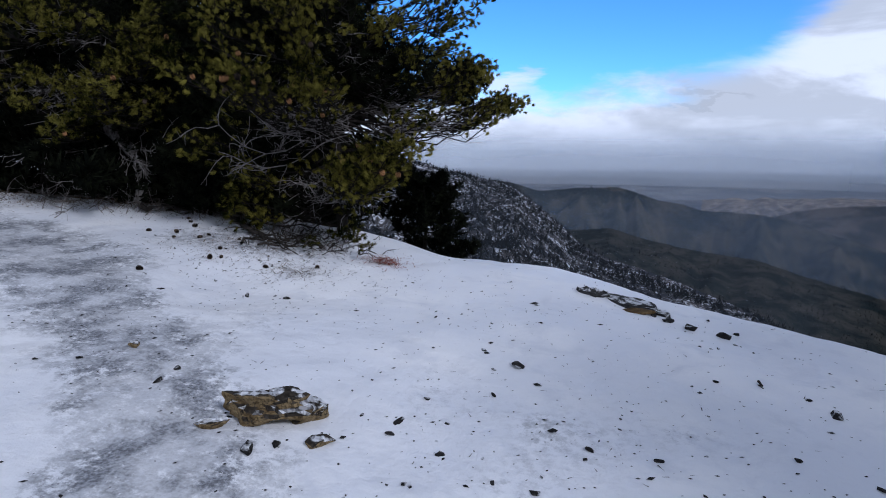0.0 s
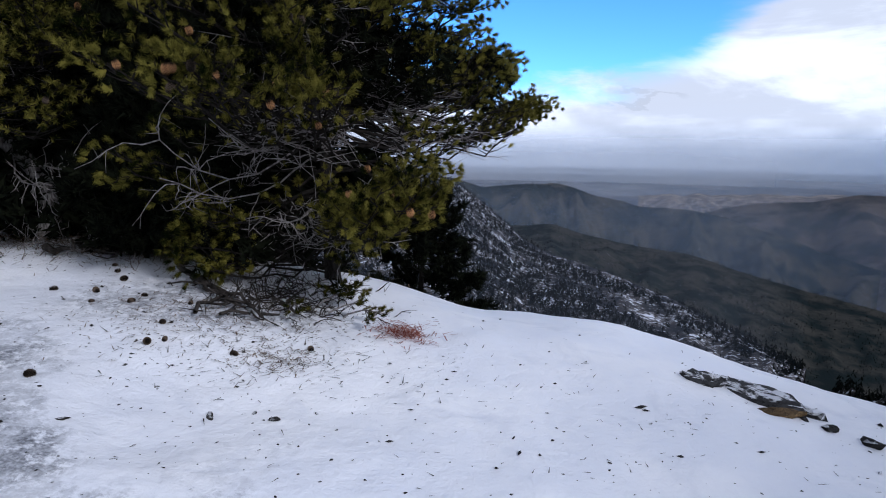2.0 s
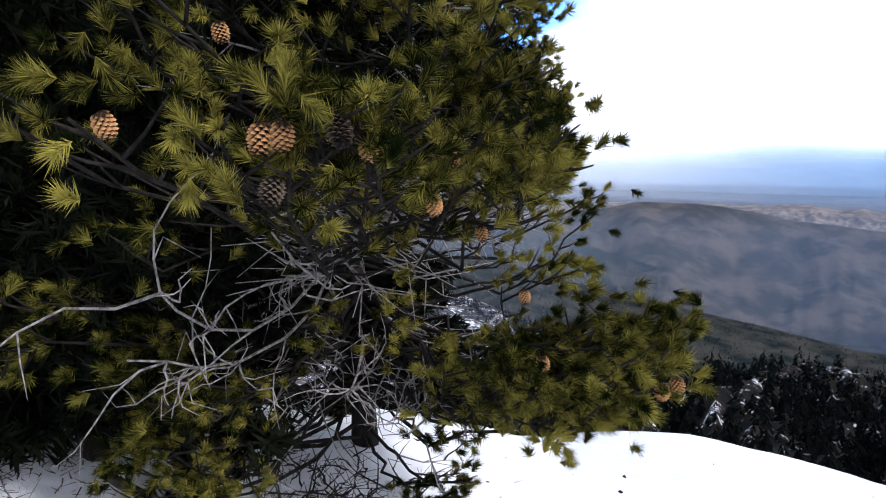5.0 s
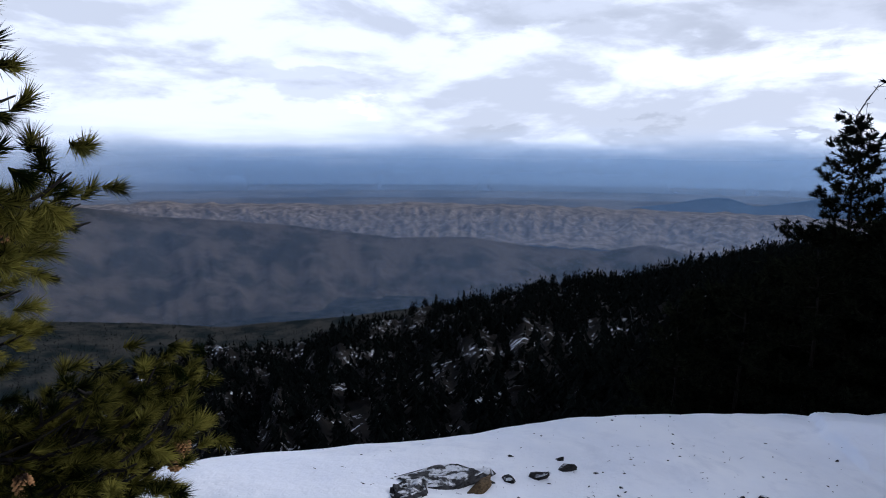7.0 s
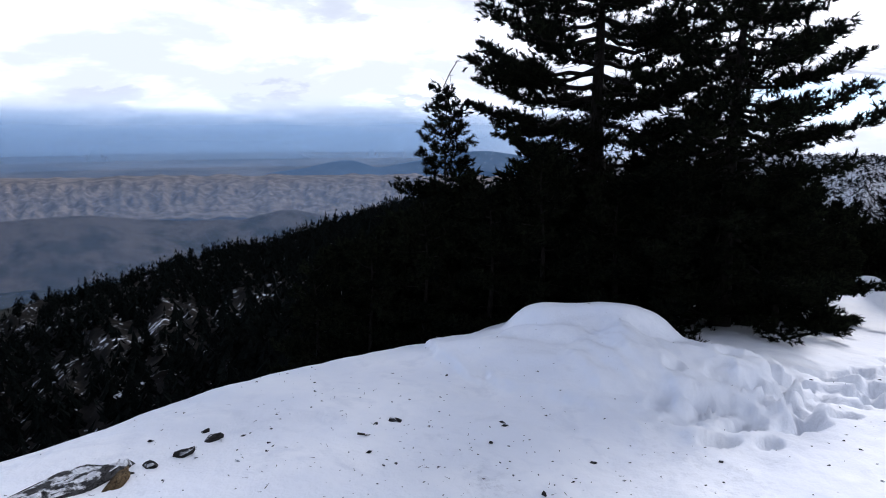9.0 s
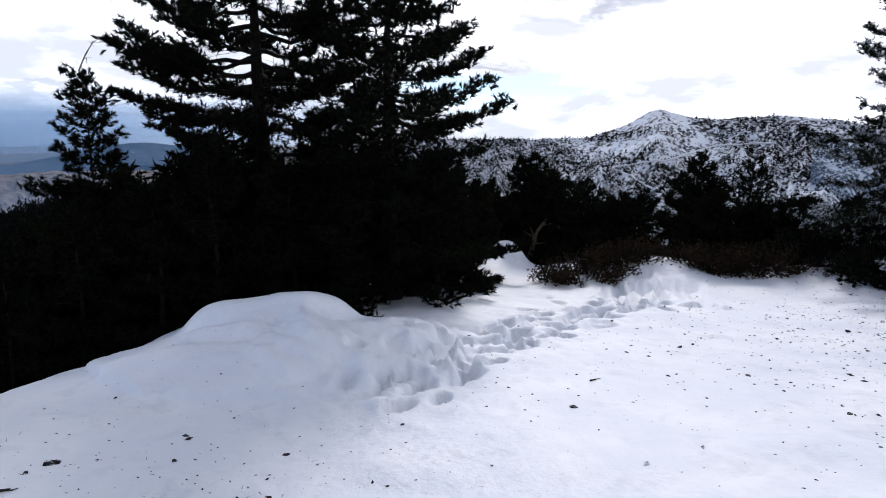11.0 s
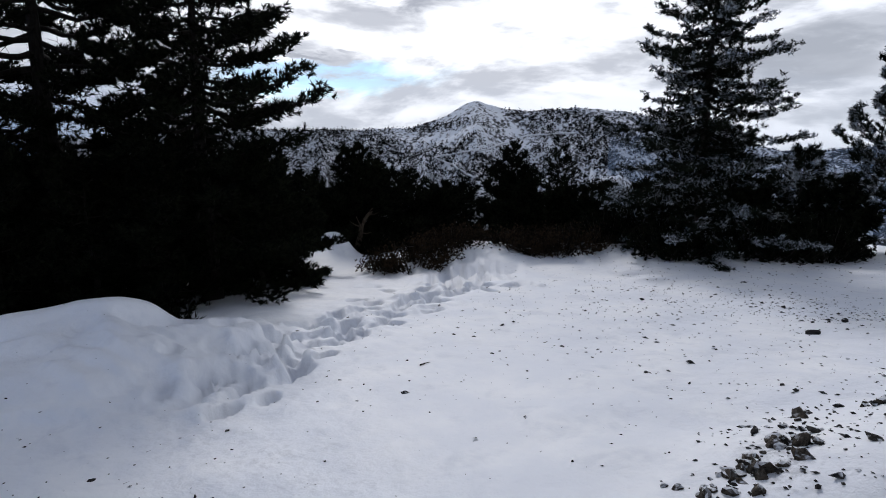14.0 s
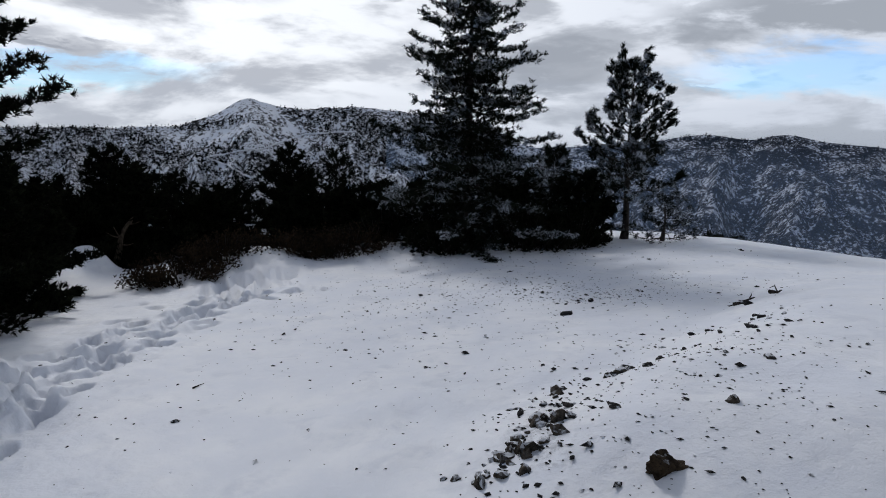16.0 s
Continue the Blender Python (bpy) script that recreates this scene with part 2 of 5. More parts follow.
LOWHILL = material("low_hill", land_look((0.012, 0.017, 0.018), (0.040, 0.040, 0.036), (0.12, 0.105, 0.08), 0.03, -0.04, depth=1.5))
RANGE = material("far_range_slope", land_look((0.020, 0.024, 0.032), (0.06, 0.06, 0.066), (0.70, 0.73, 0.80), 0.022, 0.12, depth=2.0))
BADLAND = material("badland", land_look((0.10, 0.085, 0.075), (0.22, 0.18, 0.15), (0.44, 0.37, 0.31), 0.022, 0.02, depth=2.5))
# the blue is distance haze put into the base colour
HAZEHILL = material("far_mountain", land_look((0.025, 0.06, 0.115), (0.04, 0.08, 0.14), (0.1, 0.1, 0.1), 0.004, -0.2))
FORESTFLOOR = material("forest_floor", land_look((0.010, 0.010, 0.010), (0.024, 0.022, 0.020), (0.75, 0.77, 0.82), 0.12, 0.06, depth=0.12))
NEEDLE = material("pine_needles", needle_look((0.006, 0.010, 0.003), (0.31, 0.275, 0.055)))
OLIVE = material("olive_needles", needle_look((0.006, 0.010, 0.003), (0.24, 0.215, 0.045)))
# needles darkened: shade of thickets, backlit trees and inner crowns put into the colour
SHADENEEDLE = material("shaded_needles", needle_look((0.004, 0.005, 0.004), (0.016, 0.019, 0.011)))
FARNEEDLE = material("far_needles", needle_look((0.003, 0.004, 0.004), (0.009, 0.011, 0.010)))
FROSTNEEDLE = material("frosted_needles", needle_look((0.008, 0.011, 0.008), (0.016, 0.020, 0.013), 0.025))
BARK = material("bark", bark_look((0.016, 0.014, 0.012), (0.055, 0.048, 0.043)))
# darker copy of the bark: shade among the boughs put into the colour
SHADEBARK = material("shaded_bark", bark_look((0.008, 0.007, 0.006), (0.022, 0.019, 0.017)))
SNAGWOOD = material("weathered_trunk", bark_look((0.03, 0.024, 0.018), (0.12, 0.095, 0.07), 40.0))
DEADWOOD = material("dead_wood", bark_look((0.09, 0.08, 0.075), (0.30, 0.28, 0.27), 60.0))


def cone_look(deep, pale):
    """Dark between the scales, the gaps' shade put into the colour; pale at their tips."""
    def build(n):
        pos = n.add("TexCoord").outputs["Object"]
        xyz = n.add("SeparateXYZ", {0: pos})
        r = n.math("SQRT", n.math("ADD", n.math("POWER", xyz.outputs[0], 2.0), n.math("POWER", xyz.outputs[1], 2.0)))
        f = n.math("ADD", n.band(r, 0.013, 0.026), n.math("MULTIPLY", n.math("SUBTRACT", n.noise(pos, 160.0, 4.0), 0.5), 0.6))
        return surface(n, n.mix(n.math("MAXIMUM", f, 0.0), deep, pale), 0.85, **{"Specular IOR Level": 0.1})
    return build


CONE = material("cone_scales", cone_look((0.010, 0.006, 0.004), (0.40, 0.21, 0.09)))
DARKCONE = material("weathered_cone", cone_look((0.008, 0.006, 0.005), (0.10, 0.075, 0.055)))
SLABROCK = material("slab_rock", stone_look((0.016, 0.016, 0.018), (0.06, 0.06, 0.062), (0.012, 0.012, 0.013), 0.5))
LEDGEROCK = material("ledge_rock", stone_look((0.12, 0.075, 0.03), (0.27, 0.18, 0.085), (0.05, 0.038, 0.026), -0.3, 0.45))
TANROCK = material("tan_rock", stone_look((0.13, 0.088, 0.04), (0.27, 0.20, 0.105), (0.05, 0.044, 0.038), 0.55, 0.9))
GREYROCK = material("grey_rock", stone_look((0.011, 0.011, 0.012), (0.034, 0.032, 0.031), (0.075, 0.07, 0.066), 0.25))
HEAPROCK = material("heap_rock", stone_look((0.022, 0.019, 0.016), (0.085, 0.070, 0.055), (0.17, 0.15, 0.125), 0.55))
BROWNROCK = material("brown_rock", stone_look((0.018, 0.013, 0.008), (0.055, 0.038, 0.022), (0.010, 0.009, 0.008), 0.1))
HEATH = material("bush_leaves", needle_look((0.012, 0.010, 0.008), (0.052, 0.036, 0.023)))
REDNEEDLE = material("red_needles", needle_look((0.20, 0.06, 0.045), (0.34, 0.14, 0.105)))
LITTER = material("needle_litter", needle_look((0.09, 0.065, 0.045), (0.24, 0.18, 0.13)))

# ---- shapes ----
HUB = Vector((-1.9, 4.1, 2.1))


def lattice(ix, iy, seed):
    n = (ix.astype(np.int64) * 374761393 + iy.astype(np.int64) * 668265263 + seed * 974634777) & 0xFFFFFFFF
    n = ((n ^ (n >> 13)) * 1274126177) & 0xFFFFFFFF
    return ((n ^ (n >> 16)) & 0xFFFF) / 65535.0


def value_noise(x, y, seed=0):
    x, y = np.asarray(x, float), np.asarray(y, float)
    ix, iy = np.floor(x), np.floor(y)
    fx, fy = x - ix, y - iy
    fx, fy = fx * fx * (3 - 2 * fx), fy * fy * (3 - 2 * fy)
    a, b = lattice(ix, iy, seed), lattice(ix + 1, iy, seed)
    c, d = lattice(ix, iy + 1, seed), lattice(ix + 1, iy + 1, seed)
    return (a + (b - a) * fx) * (1 - fy) + (c + (d - c) * fx) * fy - 0.5


def fbm(x, y, seed=0, octaves=5, gain=0.5):
    total, amp = 0.0, 1.0
    for k in range(octaves):
        total = total + amp * value_noise(x * 2**k, y * 2**k, seed + 17 * k)
        amp *= gain
    return total


def ridged(x, y, seed=0, octaves=5):
    total, amp = 0.0, 1.0
    for k in range(octaves):
        total = total + amp * (0.5 - 2 * np.abs(value_noise(x * 2**k, y * 2**k, seed + 31 * k)))
        amp *= 0.5
    return total


def mesh_of(name, verts, faces, mat, smooth=False):
    """A mesh from arrays; faces all of one size, or a list."""
    me = bpy.data.meshes.new(name)
    if isinstance(faces, np.ndarray):
        k = faces.shape[1]
        me.vertices.add(len(verts)), me.loops.add(faces.size), me.polygons.add(len(faces))
        me.vertices.foreach_set("co", np.asarray(verts, np.float32).ravel())
        me.polygons.foreach_set("loop_start", np.arange(0, faces.size, k, dtype=np.int32))
        me.loops.foreach_set("vertex_index", faces.astype(np.int32).ravel())
        me.update(calc_edges=True)
    else:
        me.from_pydata([tuple(v) for v in verts], [], faces)
    me.materials.append(mat)
    me.polygons.foreach_set("use_smooth", [smooth] * len(me.polygons))
    return me


def part(name, me, parent, label=""):
    ob = new(name, me)
    ob.parent = parent
    return tagged(ob, label)


class Build:
    """Gathers tubes and pieces into one mesh of quads and triangles."""

    def __init__(self):
        self.v, self.f = [], []

    def tube(self, pts, radii, sides=5):
        pts = [Vector(p) for p in pts]
        start = len(self.v)
        for i, p in enumerate(pts):
            d = (pts[min(i + 1, len(pts) - 1)] - pts[max(i - 1, 0)]).normalized()
            a = d.orthogonal().normalized() if abs(d.z) > 0.9 else d.cross(Vector((0, 0, 1))).normalized()
            b = d.cross(a)
            for k in range(sides):
                t = 2 * math.pi * k / sides
                self.v.append(p + (a * math.cos(t) + b * math.sin(t)) * radii[i])
        for i in range(len(pts) - 1):
            for k in range(sides):
                o, q = start + i * sides, (k + 1) % sides
                self.f.append((o + k, o + q, o + sides + q, o + sides + k))
        self.f.append(tuple(range(len(self.v) - sides, len(self.v))))

    def mesh(self, name, mat, smooth=True):
        return mesh_of(name, self.v, self.f, mat, smooth)


def grid_faces(rows, cols, wrap=False):
    i, j = np.meshgrid(np.arange(rows - 1), np.arange(cols if wrap else cols - 1), indexing="ij")
    k = (j + 1) % cols
    return np.stack([i * cols + j, i * cols + k, (i + 1) * cols + k, (i + 1) * cols + j], -1).reshape(-1, 4)


# ---- the hilltop and the land below it ----
EDGE = [(-8.57, -4.99), (-7.69, -7.77), (-6.15, -10.8), (-3.22, -13.79), (1.77, -14.72), (5.72, -12.78), (8.19, -8.67), (8.8, -4.0), (7.72, -1.22), (6.32, 0.87), (5.19, 1.92),
        (4.2, 3.22), (3.35, 4.5), (2.55, 5.2), (2.09, 6.16), (1.33, 6.87), (0.2, 6.95), (-0.9, 7.4), (-2.17, 7.93), (-4.62, 8.23), (-7.46, 7.15), (-10.28, 2.77)]
MID = (-1.5, 0.0)
DRIFT = (HUB.x + 6.5 * math.sin(radians(118)), HUB.y + 6.5 * math.cos(radians(118)))
edge_a = np.array([math.atan2(y - MID[1], x - MID[0]) for x, y in EDGE])
edge_r = np.array([math.hypot(x - MID[0], y - MID[1]) for x, y in EDGE])
SOFT = [1.1, 1.2, 0.9, 0.4, 0.3, 0.4, 0.7, 0.7, 0.7, 0.7, 0.85, 0.35, 0.55, 0.63, 1.65, 1.5, 1.23, 1.0, 1.5, 1.3, 1.1, 1.1]              # how gently the brow rounds off
order = np.argsort(edge_a)
edge_a, edge_r, edge_w = edge_a[order], edge_r[order], np.array(SOFT)[order]
FAR_R = [0, 20, 100, 300, 800, 1500, 1900, 2600, 4900]
FAR_Z = [0, -10, -60, -150, -300, -300, -275, -262, -190]


def bump_at(x, y, cx, cy, rx, ry, turn=0.0, power=1.0):
    c, s = math.cos(radians(turn)), math.sin(radians(turn))
    u, v = ((x - cx) * c + (y - cy) * s) / rx, (-(x - cx) * s + (y - cy) * c) / ry
    return np.exp(-((u * u + v * v) ** power))


def line_dist(x, y, pts):
    best = np.full(np.shape(x), 1e9)
    for (ax, ay), (bx, by) in zip(pts, pts[1:]):
        dx, dy = bx - ax, by - ay
        t = np.clip(((x - ax) * dx + (y - ay) * dy) / (dx * dx + dy * dy), 0, 1)
        best = np.minimum(best, np.hypot(x - ax - t * dx, y - ay - t * dy))
    return best


def smooth(v, a, b):
    t = np.clip((v - a) / (b - a), 0, 1)
    return t * t * (3 - 2 * t)


rng = np.random.default_rng(7)
TRACK = [(1.75, 1.3), (2.15, 0.15), (2.45, -0.6), (2.6, -1.6), (2.6, -2.6), (2.7, -3.8), (3.0, -5.0), (3.3, -6.2)]
steps = []
for (ax, ay), (bx, by) in zip(TRACK, TRACK[1:]):
    turn = math.degrees(math.atan2(by - ay, bx - ax))
    for k in range(17):
        t = k / 17 + rng.uniform(-0.04, 0.04)
        steps.append((ax + (bx - ax) * t + rng.normal(0, 0.30), ay + (by - ay) * t + rng.normal(0, 0.14), rng.uniform(0.10, 0.15), rng.uniform(0.05, 0.12), turn + rng.normal(0, 22)))
for k in range(60):
    steps.append((rng.normal(2.9, 0.6), rng.normal(-4.9, 0.6), rng.uniform(0.10, 0.17), rng.uniform(0.05, 0.10), rng.uniform(0, 180)))
ICY = [(-5.5, 6.6), (-4.0, 5.7), (-2.9, 4.75), (-2.1, 3.9), (-1.5, 3.2), (-1.15, 2.5), (-1.0, 2.0)]


def height_at(x, y):
    """The lie of the snow."""
    x, y = np.asarray(x, float), np.asarray(y, float)
    a, r = np.arctan2(y - MID[1], x - MID[0]), np.hypot(x - MID[0], y - MID[1])
    s = r - np.interp(a, edge_a, edge_r, period=2 * math.pi) + 0.25 * fbm(x * 0.35, y * 0.35, 3, 3)
    z = np.clip(-0.085 * x + 0.09 * y, -1.9, 1.3)
    soft = np.interp(a, edge_a, edge_w, period=2 * math.pi)
    e = np.maximum(s + soft, 0)
    drop = np.where(e < 2 * soft, 0.18 * e * e / soft, 0.72 * (e - soft))
    far = np.hypot(x, y)
    z = z - drop
    low = np.interp(far, FAR_R, FAR_Z)
    low = low - 420 * smooth(far, 600, 1400) * smooth(-x * 0.34 - y * 0.94, -0.02 * far, 0.25 * far) * 1.0      # the land falls away behind the peaks
    z = np.where(far > 30, np.maximum(z, low), z)
    near = np.clip(1.3 - far / 25, 0, 1)
    z = z + near * (0.10 * fbm(x * 0.45, y * 0.45, 11, 4) + 0.025 * fbm(x * 2.3, y * 2.3, 5, 4))
    # wind-packed drift before the pines: a flat-topped dome with a scooped, gullied face
    u, v = -0.469 * (x - DRIFT[0]) - 0.883 * (y - DRIFT[1]), 0.883 * (x - DRIFT[0]) - 0.469 * (y - DRIFT[1])
    warp = 0.16 * fbm(x * 1.3, y * 1.3, 51, 3)
    dome = np.exp(-((((u - 0.12) / 0.88) ** 2 + ((v - 0.35 + warp) / 0.58) ** 2) ** 4))
    apron = np.exp(-((((u - 0.25) / 1.45) ** 2 + ((v + 0.35 + warp) / 1.05) ** 2) ** 2))
    lobe = np.exp(-((((u + 0.30) / 0.46) ** 2 + ((v + 0.36 + 0.5 * warp) / 0.17) ** 2) ** 1.5)) + 0.9 * np.exp(-(((u - 0.42) / 0.16) ** 2 + ((v + 0.55) / 0.5) ** 2)) + 0.6 * np.exp(-(((u + 0.95) / 0.5) ** 2 + ((v + 0.75) / 0.22) ** 2))
    hollow = np.exp(-(((u - 0.05) / 0.55) ** 2 + ((v + 0.10) / 0.16) ** 2))
    face = apron * (1 - dome) * smooth(u, -0.3, 0.2)
    z = z + 0.30 * dome + 0.18 * apron + 0.13 * lobe - 0.09 * hollow
    z = z + 0.11 * face * ridged(u * 2.3 + v * 1.3, v * 0.6 - u * 0.3, 29, 5) + 0.05 * apron * (1 - dome) * ridged(u * 1.2 - v, v * 2.4, 9, 5) + 0.02 * dome * ridged(u * 1.4, v * 2.0, 19, 3)
    rim = apron + 0.18 * fbm(x * 1.8, y * 1.8, 77, 5)
    z = z + 0.06 * smooth(rim, 0.09, 0.13) * smooth(apron, 0.015, 0.06) + 0.05 * smooth(rim, 0.30, 0.34) * smooth(u, -0.2, 0.3)      # broken edges of the crust
    z = z + 0.06 * bump_at(x, y, 3.5, -0.9, 1.2, 0.5, -50, 1.5)
    z = z + 0.42 * bump_at(x, y, 4.0, -7.2, 1.6, 1.2, 20) + 0.38 * bump_at(x, y, 6.95, -6.55, 0.46, 0.42, 20, 1.4) + 0.22 * bump_at(x, y, 6.9, -6.2, 0.5, 1.1, 30, 2.0) + 0.3 * bump_at(x, y, 1.6, -8.8, 2.2, 1.0, 0)
    z = z - 0.07 * bump_at(x, y, 1.8, 4.75, 0.6, 0.5, -40) - 0.07 * bump_at(x, y, -1.35, 4.75, 0.8, 0.55) - 0.025 * bump_at(x, y, 0.2, 5.3, 2.2, 0.9)
    # bank of stones
    z = z + 0.16 * bump_at(x, y, -5.2, -1.0, 2.2, 2.8, 0, 1.3)
    west = (-(x + 1.62) * 4.7 + (y - 0.8) * 2.95) / 5.55 + 0.55 * fbm(x * 0.7, y * 0.7, 61, 5)
    z = z + 0.24 * smooth(west, -0.5, 0.8) * smooth(y, 1.5, 0.2) * smooth(y, -6.0, -3.8)
    z = z + 0.06 * bump_at(x, y, -3.2, 0.2, 1.3, 1.6, 10) - 0.10 * bump_at(x, y, -0.8, -2.5, 2.4, 1.6)
    trod = np.clip(1.2 - line_dist(x, y, TRACK) / 0.8, 0, 1)
    z = z + trod * 0.06 * ridged(x * 2.6, y * 2.6, 15, 4)
    for sx, sy, w, d, turn in steps:
        m = (np.abs(x - sx) < 0.8) & (np.abs(y - sy) < 0.8)
        if np.any(m):
            z[m] += -0.95 * d * bump_at(x[m], y[m], sx, sy, w * 1.35, w * 0.7, turn, 6.0) + 0.35 * d * bump_at(x[m], y[m], sx + 0.12, sy + 0.08, w, w, turn)
    return z


def ground_z(x, y):
    return float(height_at(np.array([float(x)]), np.array([float(y)]))[0])


def build_ground():
    radii = [0.001]
    while radii[-1] < 4900:
        r = radii[-1]
        radii.append(r * 1.08 if r > 24 else r + 0.044 if 3 < r < 10 else r * 1.021 + 0.014)
    radii = np.array(radii)
    az = np.radians(np.concatenate([np.linspace(92, 205, 480, endpoint=False), np.linspace(205, 452, 200, endpoint=False)]))
    cols = len(az)
    R, A = np.meshgrid(radii, az, indexing="ij")
    x, y = (HUB.x + R * np.sin(A)).ravel(), (HUB.y + R * np.cos(A)).ravel()
    z = height_at(x, y)
    me = mesh_of("ground", np.stack([x, y, z], -1), grid_faces(len(radii), cols, True)[:, ::-1], SNOW, True)
    me.materials.append(VALLEY), me.materials.append(LOWHILL)
    ice = np.clip(1 - line_dist(x, y, ICY) / (0.60 + 0.45 * fbm(x * 1.6, y * 1.6, 21, 4)), 0, 1) ** 0.4
    dirt = 1.0 * ice
    dirt = np.maximum(dirt, 0.42 * bump_at(x, y, -0.1, 2.8, 1.8, 1.1) * (0.6 + fbm(x * 2, y * 2, 8, 3)))
    dirt = np.maximum(dirt, 0.6 * bump_at(x, y, -1.8, 5.9, 1.1, 0.5, 0, 2))
    dirt = np.maximum(dirt, 0.55 * bump_at(x, y, -1.45, 4.0, 0.8, 0.55) * (0.7 + fbm(x * 2.4, y * 2.4, 18, 3)))
    dirt = np.maximum(dirt, 0.28 * bump_at(x, y, 0.6, 1.6, 1.6, 0.8))
    dirt = np.maximum(dirt, 0.5 * bump_at(x, y, -1.95, 0.4, 0.3, 0.6, 0, 1))
    at = me.attributes.new("dirt", "FLOAT", "POINT")
    at.data.foreach_set("value", np.clip(dirt, 0, 1).astype(np.float32))
    far = (np.hypot(x, y) > 60).reshape(len(radii), cols)
    me.polygons.foreach_set("material_index", (far[:-1].astype(np.int32) + (far & (np.hypot(x, y) < 1900).reshape(far.shape))[:-1]).ravel().astype(np.int32))
    return tagged(new("ground", me), "snow-covered hilltop with an icy grey footpath and stones", "ground", kind="structure")


build_ground()


def slope(name, crest, reach, foot, mat, label, rough=0.25, seed=1, rows=60, grain=60.0, step=0.28, back=0.25, jag=0.05, lean=3.2):
    """A ridge seen from the hilltop: crest as (azimuth, elevation), reach as (azimuth, distance), foot as (part of the distance, elevation below the crest)."""
    a0, a1 = crest[0][0], crest[-1][0]
    az = np.arange(a0, a1 + step / 2, step)
    ca, ce = np.array(crest).T
    el = np.interp(az, ca, ce)
    el = el + jag * (fbm(az * 0.9, az * 0, seed, 5) + 0.5 * fbm(az * 3.1, az * 0, seed + 2, 3))
    k = np.ones(5) / 5
    el = np.convolve(np.pad(el, 2, mode="edge"), k, "valid")
    dist = np.interp(az, *np.array(reach).T)
    t = np.concatenate([np.linspace(0, 1, rows), 1 + np.linspace(0.02, 1, 8) * back])
    T, A = np.meshgrid(t, az, indexing="ij")
    D = np.broadcast_to(dist, T.shape)
    E = np.broadcast_to(el, T.shape)
    r = D * (foot[0] + (1 - foot[0]) * T)
    top = np.tan(np.radians(E)) * D
    bottom = np.tan(np.radians(E + foot[1])) * D * foot[0]
    f = np.clip(T, 0, 1)
    z = bottom + (top - bottom) * (0.35 * f + 0.65 * f**1.6)
    z = np.where(T > 1, top - (T - 1) * D * 0.5, z)
    x, y = np.sin(np.radians(A)) * r, np.cos(np.radians(A)) * r
    span = np.abs(top - bottom)
    side = np.radians(A) * D.mean() + 0.12 * grain * np.sin(r / (grain * 2.1) + A * 0.4)
    gully = ridged(side / grain, r / (grain * lean), seed, 5) + 0.22 * fbm(x / grain * 3, y / grain * 3, seed + 5, 4)
    fade = np.clip((1 - f) * 3.0, 0.10, 1) * np.clip(f * 4, 0.2, 1)
    z = z + gully * rough * span * fade
    verts = np.stack([x + HUB.x, y + HUB.y, z + HUB.z], -1)
    ob = new(name, mesh_of(name, verts.reshape(-1, 3), grid_faces(len(t), len(az))[:, ::-1], mat, True))
    return tagged(ob, label, "mountain", kind="structure"), verts


def woods(name, verts, rows, count, tall, seed, mat, label, sprays=10, keep=-0.15, streak=0.0, slim=(0.16, 0.26), where=None, fat=0.30):
    """Many small conifers standing on a slope, as one object."""
    g = np.random.default_rng(seed)
    nr, nc = verts.shape[:2]
    i, j = g.uniform(rows[0], rows[1], count * 4) * (nr - 9), g.uniform(0, 1, count * 4) * (nc - 2)
    i0, j0 = i.astype(int), j.astype(int)
    fi, fj = (i - i0)[:, None], (j - j0)[:, None]
    p = (verts[i0, j0] * (1 - fi) + verts[i0 + 1, j0] * fi) * (1 - fj) + (verts[i0, j0 + 1] * (1 - fi) + verts[i0 + 1, j0 + 1] * fi) * fj
    dx, dy = p[:, 0] - HUB.x, p[:, 1] - HUB.y
    far, az = np.hypot(dx, dy), np.arctan2(dx, dy)
    clump = fbm(p[:, 0] / (tall * 9), p[:, 1] / (tall * 9), seed + 3, 4)
    lane = fbm(az * far.mean() / (tall * 6.0) + 0.02 * far, far / (tall * 30), seed + 9, 4)
    want = clump * (1 - streak) + lane * 1.6 * streak + g.uniform(-0.3, 0.3, len(p))
    if where:
        want = want + where(np.degrees(az) % 360, i / (nr - 9))
    ok = want > keep
    p = p[ok][:count]
    m = len(p)
    h = tall * g.uniform(0.45, 1.25, (m, 1))
    w = h * g.uniform(*slim, (m, 1))
    up = np.sqrt(g.uniform(0.0, 1, (m, sprays)))
    up = 1 - up * 0.95
    a = g.uniform(0, 6.2832, (m, sprays))
    out = w * (1 - up) ** 0.8 * g.uniform(0.7, 1.25, (m, sprays)) + 0.02 * h
    wide = out * fat + 0.016 * h
    z = p[:, 2:3] + up * h
    c, s = np.cos(a), np.sin(a)
    top = np.stack([p[:, :1] + 0 * a, p[:, 1:2] + 0 * a, z + 0.10 * h + 0.35 * out], -1)
    left = np.stack([p[:, :1] + c * out - s * wide, p[:, 1:2] + s * out + c * wide, z - 0.15 * out], -1)
    right = np.stack([p[:, :1] + c * out * 0.9 + s * wide, p[:, 1:2] + s * out * 0.9 - c * wide, z - 0.25 * out], -1)
    v = np.stack([top, left, right], 2).reshape(-1, 3)
    ob = new(name, mesh_of(name, v, np.arange(len(v)).reshape(-1, 3), mat))
    return tagged(ob, label, "forest", kind="stuff")


